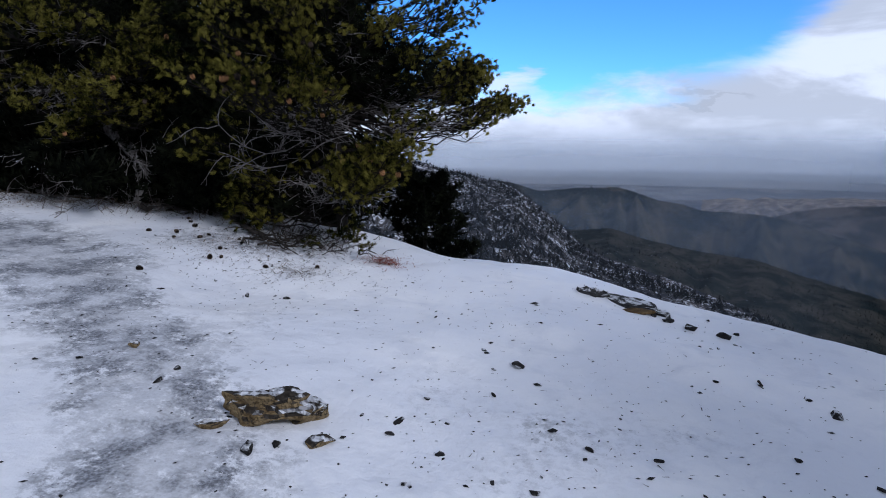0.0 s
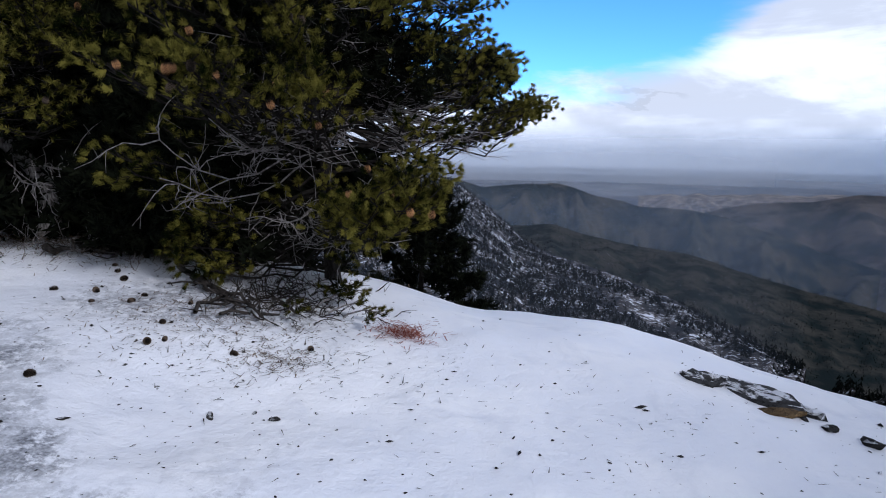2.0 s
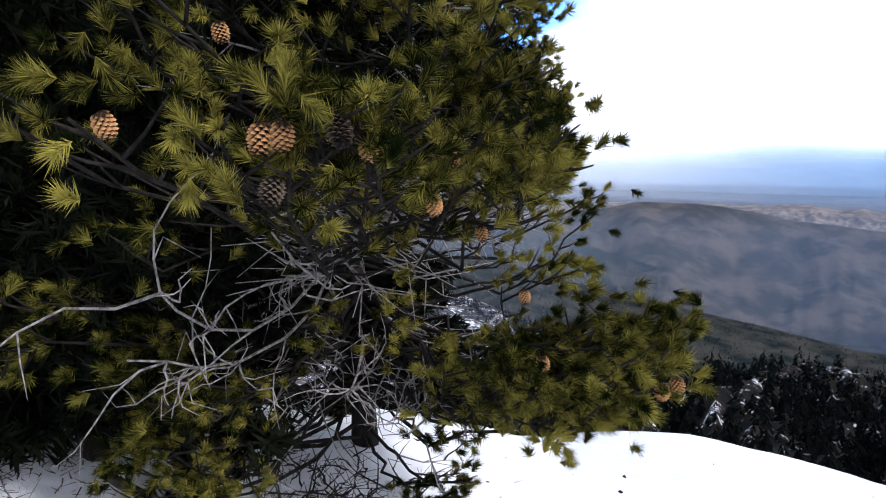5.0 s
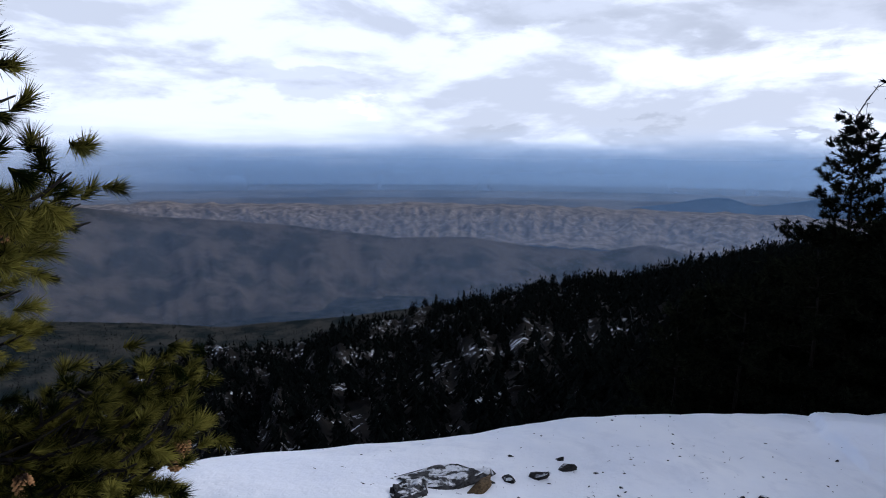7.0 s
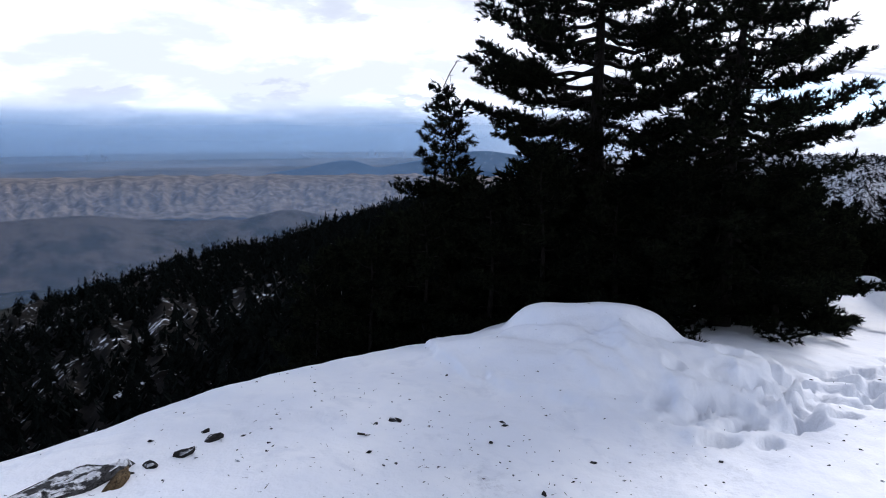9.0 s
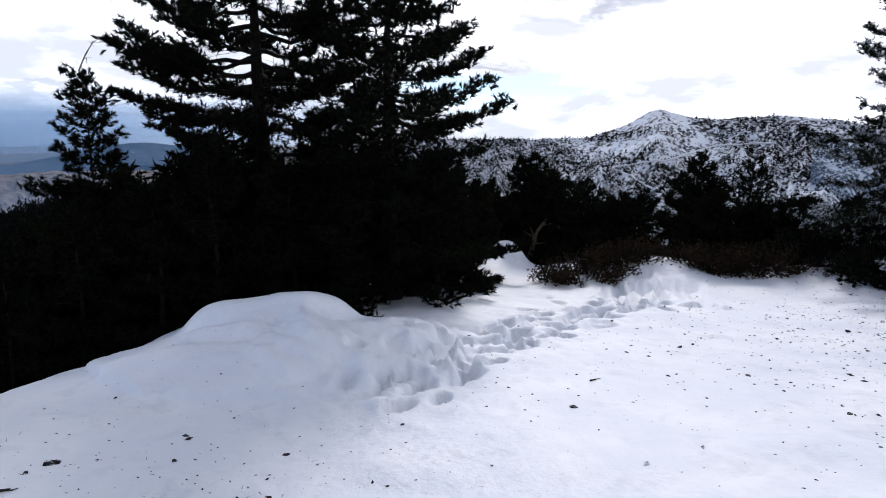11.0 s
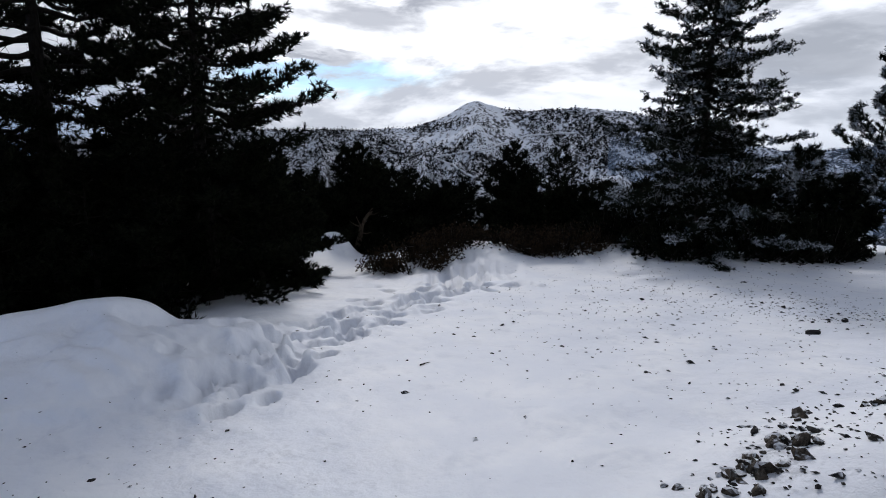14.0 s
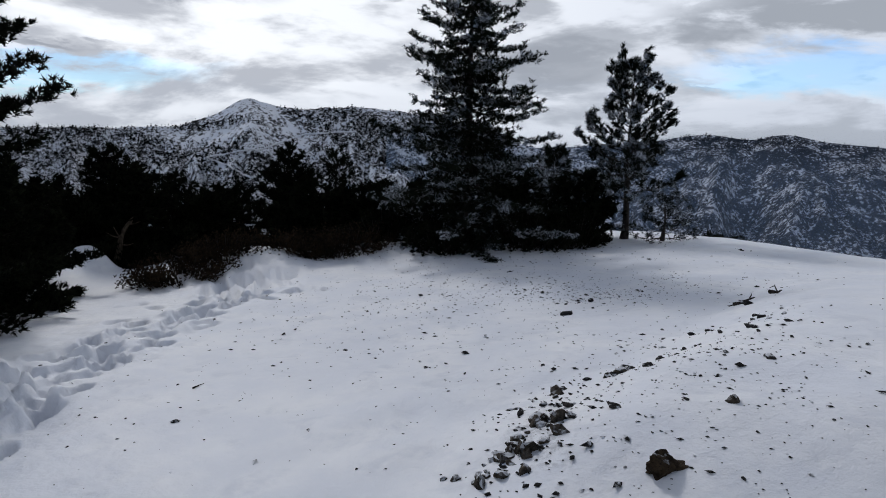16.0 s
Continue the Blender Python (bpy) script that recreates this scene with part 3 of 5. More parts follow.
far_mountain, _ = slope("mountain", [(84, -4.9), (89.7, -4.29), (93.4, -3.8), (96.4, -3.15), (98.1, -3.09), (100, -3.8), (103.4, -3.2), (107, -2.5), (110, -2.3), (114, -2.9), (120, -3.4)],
                        [(80, 3300), (120, 3300)], (0.86, -3.0), HAZEHILL, "hazy blue mountain beyond the dry hills", 0.22, 40, 40, 300.0, 0.25)
badlands, _ = slope("badlands", [(22, -4.6), (35, -4.0), (45, -3.85), (50, -3.8), (55.6, -3.99), (65, -4.18), (72, -4.0), (80, -4.11), (89.7, -4.29), (100, -4.4), (114, -4.5)],
                    [(22, 2900), (114, 2900)], (0.64, -3.6), BADLAND, "pale eroded dry hills on the valley plain", 0.55, 41, 70, 42.0, 0.14, jag=0.22)
hill_c, _ = slope("hill", [(20, -7.6), (27, -6.0), (29.3, -5.24), (31, -4.9), (34.6, -4.6), (38, -3.9), (42, -3.85), (46, -4.25), (50, -5.0), (55.5, -5.42), (61, -6.02), (65, -6.57), (70, -7.1), (76.6, -7.06),
                           (80, -7.5), (83, -7.93), (88.5, -7.99), (92.2, -7.19), (95.4, -7.87), (99, -8.56), (106, -9.2)],
                  [(20, 1700), (106, 1700)], (0.68, -10.0), BROWN, "long brown valley ridge under thin haze", 0.19, 42, 90, 150.0)
hill_b, vb = slope("hill", [(-4, -3.0), (2, -3.2), (6, -3.53), (8.8, -4.15), (12.2, -4.1), (15, -3.9), (18.3, -4.77), (21, -5.16), (21.9, -5.6), (25.7, -5.8), (28.5, -6.1), (33, -7.3), (40, -9.5)],
                  [(-4, 1350), (40, 1350)], (0.80, -7.0), DARKHILL, "dark wooded ridge with a rounded knoll", 0.60, 43, 80, 95.0, 0.2)
hill_d, vd = slope("hill", [(2, -8.0), (8, -7.8), (11.8, -7.64), (14.7, -7.3), (20.3, -8.72), (26, -9.26), (31, -10.58), (35.3, -11.5), (42, -12.6), (55, -14.4), (66, -14.0), (75, -13.0)],
                   [(2, 950), (75, 800)], (0.58, -10.0), LOWHILL, "dark lower hill with scattered trees", 0.50, 44, 80, 70.0)
hill_a, va = slope("mountain", [(-30, 2.5), (-15, 0.8), (-10, 0.2), (-5.2, -0.95), (-1.2, -1.95), (1.8, -2.7), (6, -3.7), (7.8, -4.85), (10.8, -7.25), (12.3, -8.7), (14.5, -9.85), (19.5, -11.25), (25, -13.1), (28.9, -14.7), (36, -17.5)],
                   [(-30, 760), (5, 700), (36, 430)], (0.35, -15.0), WOODED, "steep mountainside with burnt trees and snow patches", 0.28, 45, 70, 55.0)
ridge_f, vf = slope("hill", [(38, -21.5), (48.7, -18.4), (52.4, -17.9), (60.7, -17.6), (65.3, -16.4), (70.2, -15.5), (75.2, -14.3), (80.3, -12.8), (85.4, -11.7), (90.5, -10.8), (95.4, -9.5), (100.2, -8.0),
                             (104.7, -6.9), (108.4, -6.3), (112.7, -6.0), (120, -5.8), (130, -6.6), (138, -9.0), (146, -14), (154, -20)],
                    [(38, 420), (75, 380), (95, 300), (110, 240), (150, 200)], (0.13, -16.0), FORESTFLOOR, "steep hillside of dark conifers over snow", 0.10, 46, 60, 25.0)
peak, vg = slope("mountain", [(115, -5.5), (119.5, -2.9), (128, -2.4), (135, -2.2), (142.7, -2.25), (147, -2.1), (150, -1.1), (151.6, 0.05), (152.6, 0.3), (153.6, -0.1), (155, -0.4), (157.3, -0.5), (161.4, -0.25), (165, -0.55),
                              (169, -1.2), (173, -2.2), (177, -3.4), (184, -5.0)],
                 [(115, 1700), (184, 1500)], (0.62, -13.0), PEAKS, "snowy mountain with a bare pointed summit", 0.16, 47, 110, 62.0, 0.2, lean=6.0)
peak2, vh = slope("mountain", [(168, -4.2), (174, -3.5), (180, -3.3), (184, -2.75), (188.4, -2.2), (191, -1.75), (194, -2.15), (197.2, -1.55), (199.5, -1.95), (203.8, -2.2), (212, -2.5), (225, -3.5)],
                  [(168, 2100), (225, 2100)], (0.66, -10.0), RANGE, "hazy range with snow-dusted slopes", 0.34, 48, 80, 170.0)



def peak_trees(az, f):
    """Thick on the shoulders, thin on the scree of the summit and its chutes."""
    bare = smooth(f, 0.38, 0.5) * smooth(az, 148.4, 149.6) * smooth(az, 158.5, 156.0)
    chute = smooth(f, 0.45, 0.6) * smooth(f, 0.95, 0.88) * (np.exp(-((az - 142.6) / 1.3) ** 2) + np.exp(-((az - 147.6) / 1.0) ** 2) + 0.8 * np.exp(-((az - 160.0) / 0.8) ** 2))
    wood = smooth(f, 0.62, 0.45) * smooth(az, 141, 144) * smooth(az, 158, 155)
    return -0.38 * bare - 0.40 * chute + 0.35 * wood + 0.05


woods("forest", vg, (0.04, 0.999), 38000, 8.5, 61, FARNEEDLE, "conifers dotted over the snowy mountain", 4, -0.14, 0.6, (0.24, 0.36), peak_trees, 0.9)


def mountain_road(verts, stops, wide):
    """A snowy road cut across a mountainside; stops as (azimuth, elevation)."""
    d = verts - np.array(HUB)
    az, el = np.degrees(np.arctan2(d[0, :, 0], d[0, :, 1])) % 360, np.degrees(np.arctan2(d[..., 2], np.hypot(d[..., 0], d[..., 1])))
    line = []
    for (a0, e0), (a1, e1) in zip(stops, stops[1:]):
        for t in np.linspace(0, 1, 9)[:-1]:
            a, e = a0 + (a1 - a0) * t, e0 + (e1 - e0) * t
            j = int(np.argmin(np.abs(az - a)))
            i = int(np.argmax(el[:, j] > e))
            line.append(np.array(HUB) + d[i, j] * 0.985 * (1, 1, 0) + (0, 0, d[i, j, 2] * 0.985))
    b = Build()
    b.tube(line, [wide] * len(line), 6)
    tagged(new("road", b.mesh("road", TRACKSNOW)), "snow-covered road crossing the mountainside", "road", kind="structure")


mountain_road(vg, [(161.5, -2.3), (157.1, -2.65), (153.6, -3.9), (149.1, -4.7), (150.6, -5.3), (152.6, -6.5)], 1.9)
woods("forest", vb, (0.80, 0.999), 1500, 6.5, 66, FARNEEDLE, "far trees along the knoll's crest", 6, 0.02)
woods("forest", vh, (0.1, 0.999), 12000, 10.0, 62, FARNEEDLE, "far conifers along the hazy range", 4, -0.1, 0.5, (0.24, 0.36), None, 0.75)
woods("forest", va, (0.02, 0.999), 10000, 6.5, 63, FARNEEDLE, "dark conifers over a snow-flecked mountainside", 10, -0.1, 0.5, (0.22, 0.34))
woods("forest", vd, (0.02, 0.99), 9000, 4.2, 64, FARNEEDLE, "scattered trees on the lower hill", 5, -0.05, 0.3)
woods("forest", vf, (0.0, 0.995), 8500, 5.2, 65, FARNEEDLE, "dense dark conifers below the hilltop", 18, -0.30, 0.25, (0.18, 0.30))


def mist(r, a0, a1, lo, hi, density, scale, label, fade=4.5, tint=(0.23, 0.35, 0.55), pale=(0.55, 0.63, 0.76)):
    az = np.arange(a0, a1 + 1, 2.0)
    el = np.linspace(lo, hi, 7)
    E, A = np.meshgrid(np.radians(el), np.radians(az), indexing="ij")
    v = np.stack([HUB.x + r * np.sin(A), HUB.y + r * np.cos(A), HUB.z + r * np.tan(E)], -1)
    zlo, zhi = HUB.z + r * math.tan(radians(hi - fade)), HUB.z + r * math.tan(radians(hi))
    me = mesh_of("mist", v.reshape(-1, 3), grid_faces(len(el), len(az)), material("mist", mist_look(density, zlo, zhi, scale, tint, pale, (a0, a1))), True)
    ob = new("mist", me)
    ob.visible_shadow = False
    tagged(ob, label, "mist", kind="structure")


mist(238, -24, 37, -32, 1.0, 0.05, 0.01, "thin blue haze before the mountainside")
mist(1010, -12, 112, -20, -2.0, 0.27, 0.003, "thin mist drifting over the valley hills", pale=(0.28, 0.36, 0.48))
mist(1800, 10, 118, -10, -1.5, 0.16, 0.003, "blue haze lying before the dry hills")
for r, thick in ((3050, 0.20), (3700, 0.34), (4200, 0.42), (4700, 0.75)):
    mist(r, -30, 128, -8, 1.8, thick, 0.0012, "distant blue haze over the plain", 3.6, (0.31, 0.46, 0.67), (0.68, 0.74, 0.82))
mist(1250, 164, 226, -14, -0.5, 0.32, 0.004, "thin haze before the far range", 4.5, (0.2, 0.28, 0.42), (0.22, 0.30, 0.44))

# ---- plants ----
def needles(P, D, count, length, width, shoot, spread, g):
    """Triangles for needle tufts at P along D, as vertices."""
    m = len(P)
    P, D = np.repeat(P, count, 0), np.repeat(D, count, 0)
    r = g.normal(size=P.shape)
    perp = r - (r * D).sum(1, keepdims=True) * D
    perp /= np.linalg.norm(perp, axis=1, keepdims=True) + 1e-9
    th = np.radians(g.uniform(*spread, (len(P), 1)))
    way = D * np.cos(th) + perp * np.sin(th)
    start = P - D * g.uniform(0, 1, (len(P), 1)) * shoot
    tip = start + way * length * g.uniform(0.75, 1.15, (len(P), 1))
    side = np.cross(way, g.normal(size=P.shape))
    side *= width / (np.linalg.norm(side, axis=1, keepdims=True) + 1e-9)
    return np.stack([start - side, start + side, tip], 1).reshape(-1, 3)


def unit(v):
    v = np.asarray(v, float)
    return v / (np.linalg.norm(v, axis=-1, keepdims=True) + 1e-9)


def limb_line(s, e, g, sag=0.08, lift=0.10, n=9, wob=0.03):
    s, e = np.array(s, float), np.array(e, float)
    L = np.linalg.norm(e - s)
    t = np.linspace(0, 1, n)[:, None]
    p = s + (e - s) * t
    p[:, 2] += (-sag * np.sin(np.pi * t[:, 0]) + lift * (t[:, 0] ** 3 - t[:, 0])) * L
    p[1:-1] += g.normal(0, wob * L, (n - 2, 3)) * 0.6
    return p


PINE = dict(count=150, length=0.043, width=0.0014, shoot=0.036, spread=(8, 54), cluster=1, tips=1)
MIDDLE = dict(count=48, length=0.040, width=0.0046, shoot=0.055, spread=(15, 80), cluster=1, tips=1)
THICK = dict(count=12, length=0.09, width=0.0120, shoot=0.09, spread=(15, 62), cluster=3)
SHADE = dict(count=6, length=0.15, width=0.0280, shoot=0.12, spread=(15, 65), cluster=4, loose=0.09)
PLATE = dict(count=15, length=0.082, width=0.0092, shoot=0.075, spread=(10, 62), cluster=3, loose=0.06, level=0.6, flat=True)
HEAVY = dict(count=13, length=0.088, width=0.0145, shoot=0.09, spread=(15, 62), cluster=3)
COARSE = dict(count=12, length=0.085, width=0.0065, shoot=0.07, spread=(20, 70), cluster=4)
FIR = dict(count=16, length=0.062, width=0.0075, shoot=0.10, spread=(25, 65), cluster=3, level=0.25, flat=True)
TUFT = dict(count=44, length=0.11, width=0.0085, shoot=0.12, spread=(12, 60), cluster=1, tips=2)


def conifer(label, base, tall, thick, limbs, seed, reach=(1.8, 0.35), low=0.12, style=COARSE, mat=None, bend=(0, 0), pitch=(-12, 35), extra=(), dense=1.0, dead=0.4,
            gap=0.075, bare=0.30, spray=0.35, cones=(), skirt=1.0, wiggle=0.03, group="", crown_from=0.0, seen=3.6, boughs=(), curve=1.6, masses=(), crook=(), inner=(), keep_off=None):
    """A conifer: trunk, limbs, dead twigs and a crown of needle tufts. extra: (height of the fork, tip)."""
    g = np.random.default_rng(seed)
    wood = BARK if mat is FROSTNEEDLE else SHADEBARK
    tree = tagged(new("pine_tree" if style is not FIR else "fir_tree"), label, "tree", group)
    bx, by = base
    bz = ground_z(bx, by) - 0.08
    tree.location = (bx, by, bz)
    O = np.array([bx, by, bz])
    k = np.linspace(0, 1, 14)
    trunk = np.stack([bend[0] * k**curve + wiggle * tall * 0.4 * np.sin(k * 7 + seed), bend[1] * k**curve + wiggle * tall * 0.3 * np.cos(k * 6 + seed), k * tall], -1)
    trunk[0, :2] = 0
    if crook:
        k = np.array([h for h, _, _ in crook]) / tall
        trunk = np.array([(dx, dy, h) for h, dx, dy in crook], float)
    b = Build()
    b.tube(trunk, thick * (1 - 0.93 * k**0.9) * (1 + 0.3 * np.exp(-k * 30)), 9)
    part("trunk", b.mesh("trunk", DEADWOOD if crook else wood), tree)

    def on(h):
        return np.array([np.interp(h, trunk[:, 2], trunk[:, c]) for c in range(3)])

    plan = []
    for n in range(limbs):
        f = low + (0.98 - low) * ((n + g.uniform(0, 0.8)) / limbs) ** 0.9
        az = n * 2.39996 + g.uniform(-0.5, 0.5)
        shape = reach[0] * (1 - ((f - low) / (1 - low)) ** 1.4) + reach[1] * ((f - low) / (1 - low)) ** 1.4
        L = shape * g.uniform(0.7, 1.12) * (skirt if f < low + 0.1 else 1)
        p = radians(pitch[0] + (pitch[1] - pitch[0]) * f + g.uniform(-8, 8))
        s = on(f * tall)
        tip = s + L * np.array([math.sin(az) * math.cos(p), math.cos(az) * math.cos(p), math.sin(p)])
        if keep_off is None or not keep_off(tip + O):
            plan.append((s, tip, f, bare, spray))
    for h, tip in extra:
        plan.append((on(h), np.array(tip) - O, h / tall, bare, spray))
    for h, mid, size, number in masses:         # tufted ends gathered into a mass of foliage
        for _ in range(number):
            tip = np.array(mid) + unit(g.normal(size=3)) * g.uniform(0.25, 1) ** 0.5 * np.array(size)
            plan.append((on(h + g.uniform(-0.2, 0.2)), tip - O, h / tall, 0.64, 0.17))
    P, D, twigs = [], [], Build()
    for h, tip in boughs:                       # dead boughs, forked and bare
        s, e = on(h), np.array(tip) - O
        line = limb_line(s, e, g, wob=0.085)
        for _ in range(2):
            line[1:-1] = 0.25 * line[:-2] + 0.5 * line[1:-1] + 0.25 * line[2:]
        L = np.linalg.norm(e - s)
        b = Build()
        b.tube(line, np.linspace(0.008, 0.003, len(line)), 5)
        for k in range(13):
            q = line[int(g.integers(3, len(line)))]
            w = unit(unit(e - s) + g.normal(0, 0.45, 3))
            ln = g.uniform(0.10, 0.34) * L
            pts = [q]
            for _ in range(5):
                w = unit(w + g.normal(0, 0.30, 3) + (0, 0, g.choice((-0.12, 0.10))))
                pts.append(pts[-1] + w * ln / 5)
            b.tube(pts, np.linspace(0.0042, 0.0012, 6), 4)
            for _ in range(2):
                p, w2 = pts[int(g.integers(1, 5))], unit(w + g.normal(0, 0.7, 3))
                b.tube([p, p + w2 * ln * 0.15, p + unit(w2 + g.normal(0, 0.4, 3)) * ln * 0.32], [0.0026, 0.002, 0.0008], 3)
        part("bough", b.mesh("bough", DEADWOOD), tree, "dead grey forked bough")
    for s, e, f, free, fan in plan:
        line = limb_line(s, e, g, wob=0.05 if free > 0.6 else 0.03)
        L = np.linalg.norm(e - s)
        b = Build()
        b.tube(line, np.linspace(max(0.007 if free > 0.6 else 0.010, thick * 0.22 * min(1, L)), 0.0035, len(line)), 5)
        cum = np.linspace(0, 1, len(line))
        t = 0.16
        flip = 1
        while t < 1:
            q = np.array([np.interp(t, cum, line[:, c]) for c in range(3)])
            tan = unit(np.array([np.interp(min(t + 0.05, 1), cum, line[:, c]) for c in range(3)]) - q + 1e-6 * (e - s))
            side = unit(np.cross(tan, (0, 0, 1))) * flip
            flip = -flip
            live = t > free and f > crown_from
            sub = unit(tan * g.uniform(0.35, 0.9) + side * g.uniform(0.45, 1.0) + np.array([0, 0, (g.uniform(-0.06, 0.16) if "flat" in style else g.uniform(-0.15, 0.40)) * (1 if live else 0.2)]))
            ln = (0.12 + fan * L * (1.05 - t)) * g.uniform(0.45, 1.05)
            if live:
                end = q + sub * ln + np.array([0, 0, 0.10 * ln])
                b.tube([q, q + sub * ln * 0.5, end], [0.006, 0.004, 0.002], 3)
                if "tips" in style:             # needle brushes at the ends of the shoots only
                    k = style["tips"] + int(ln > 0.3)
                    off = g.normal(0, 0.028, (k, 3)) * (1.2, 1.2, 0.6)
                    back = np.linspace(0, 0.10, k)[:, None] * g.uniform(0.6, 1.2, (k, 1))
                    P.append(end - sub * back + off)
                    D.append(unit(sub * 0.75 + off * 12 + g.normal(0, 0.12, (k, 3)) + (0, 0, 0.45)))
                    t += g.uniform(0.6, 1.3) * 0.075 / max(L, 0.25) / dense
                    continue
                m = max(2, int(ln / gap * dense * (1.2 - style.get("inner", 0.2))))
                u = np.linspace(style.get("inner", 0.22), 1.0, m)[:, None]
                pts = q + (end - q) * u + g.normal(0, 0.015 + 0.04 * ln, (m, 3))
                c = style["cluster"]
                off = g.normal(0, style.get("loose", 0.045), (m * c, 3)) * (1, 1, style.get("level", 0.8))
                P.append(np.repeat(pts, c, 0) + off)
                D.append(unit(sub * 0.7 + off * 9 + g.normal(0, 0.25, (m * c, 3)) + (0, 0, 0.45)))
            elif g.uniform() < dead:
                kink = q + sub * ln * 0.6 + g.normal(0, 0.05 * ln, 3) - (0, 0, 0.10 * ln)
                end = kink + unit(sub + g.normal(0, 0.5, 3)) * ln * 0.6
                twigs.tube([q, kink, end], [0.005, 0.0035, 0.0015], 3)
                twigs.tube([kink, kink + unit(sub + g.normal(0, 0.7, 3)) * ln * 0.5], [0.003, 0.001], 3)
            t += g.uniform(0.6, 1.3) * 0.075 / max(L, 0.25) / dense
        P.append(line[-1:] + g.normal(0, 0.05, (8, 3)))
        D.append(unit(np.repeat([e - s], 8, 0) / L + g.normal(0, 0.5, (8, 3))))
        part("limb", b.mesh("limb", wood), tree)
    if twigs.v:
        tagged(part("deadwood", twigs.mesh("deadwood", DEADWOOD if mat in (NEEDLE, OLIVE) else wood), tree, "bare grey twigs"), kind="stuff")
    P, D = np.concatenate(P), np.concatenate(D)
    keep = (P[:, 2] + bz < seen) | (g.uniform(size=len(P)) < 0.3)      # thinner towards the top
    for c in cones:                             # room round each cone
        keep &= np.linalg.norm(P + O - np.array(c) + (0, 0, 0.03), axis=1) > 0.06
    P, D = P[keep], D[keep]
    v = needles(P, unit(D), style["count"], style["length"], style["width"], style["shoot"], style["spread"], g)
    tagged(part("crown", mesh_of("crown", v, np.arange(len(v)).reshape(-1, 3), mat), tree), kind="stuff")
    if inner:                                   # dark filler deep in the crown, its shade put into the colour
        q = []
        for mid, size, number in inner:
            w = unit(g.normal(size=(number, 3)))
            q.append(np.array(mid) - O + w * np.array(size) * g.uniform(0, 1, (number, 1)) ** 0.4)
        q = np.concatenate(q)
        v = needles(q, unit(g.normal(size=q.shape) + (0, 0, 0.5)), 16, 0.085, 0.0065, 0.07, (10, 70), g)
        tagged(part("inner_crown", mesh_of("inner_crown", v, np.arange(len(v)).reshape(-1, 3), SHADENEEDLE), tree, "dark needles painted as shade deep in the crown"), kind="stuff")
    for c in cones:
        ob = part("cone", CONE_MESH if g.uniform() < 0.88 else DARK_CONE_MESH, tree, "open brown seed cone")
        ob.matrix_basis = Matrix.Translation(np.array(c) - O) @ pose(0, 0, 0, g.uniform(150, 205), g.uniform(-25, 25), g.uniform(0, 360))
        ob.scale = (g.uniform(0.68, 0.88),) * 3
    return tree


def cone_shape(name, mat):
    """A seed cone, tip up: a core set with spiral rows of scales."""
    b = Build()
    H, W = 0.066, 0.020
    prof = [(math.sin(math.pi * min(0.98, 0.10 + 0.86 * k / 8)) ** 0.7) for k in range(9)]
    b.tube([(0, 0, H * k / 8) for k in range(9)], [W * 0.62 * p for p in prof], 7)
    for k in range(64):
        f = 0.04 + 0.92 * k / 64
        a = k * 2.39996
        r = W * (math.sin(math.pi * min(0.97, 0.12 + 0.84 * f)) ** 0.7)
        d, s, u = Vector((math.cos(a), math.sin(a), 0)), Vector((-math.sin(a), math.cos(a), 0)), Vector((0, 0, 1))
        o = d * r * 0.45 + u * (H * f - 0.003)
        tip = d * (r + 0.006) + u * (H * f + 0.005)
        w = 0.0062 * (0.5 + r / W * 0.6)
        n = len(b.v)
        b.v += [o - s * w * 0.6, o + s * w * 0.6, tip + s * w - d * 0.002, tip + d * 0.003 - u * 0.001, tip - s * w - d * 0.002, tip - u * 0.006 - d * 0.002]
        b.f += [(n, n + 1, n + 2, n + 3, n + 4), (n + 3, n + 2, n + 5), (n + 4, n + 3, n + 5), (n + 1, n, n + 5, n + 2), (n, n + 4, n + 5)]
    return b.mesh(name, mat, False)


CONE_MESH, DARK_CONE_MESH = cone_shape("cone", CONE), cone_shape("cone", DARKCONE)

# the pines beside the path
CONES = [(-1.46, 5.06, 2.08), (-1.54, 4.97, 2.11), (-0.95, 5.32, 2.02), (-0.90, 5.36, 2.02), (-1.21, 5.29, 2.06), (-1.25, 5.29, 1.95), (-0.51, 5.33, 1.38), (-0.38, 5.42, 1.36), (-0.60, 5.40, 1.47),
         (-1.66, 4.98, 2.10), (-1.63, 4.96, 2.10), (-1.64, 4.99, 2.01), (-1.90, 5.00, 2.11), (-1.10, 5.5, 2.42), (-0.85, 5.45, 1.47), (-1.15, 5.45, 2.42), (-1.7, 5.5, 2.35), (-0.75, 5.75, 1.6), (-1.02, 5.52, 1.85)]
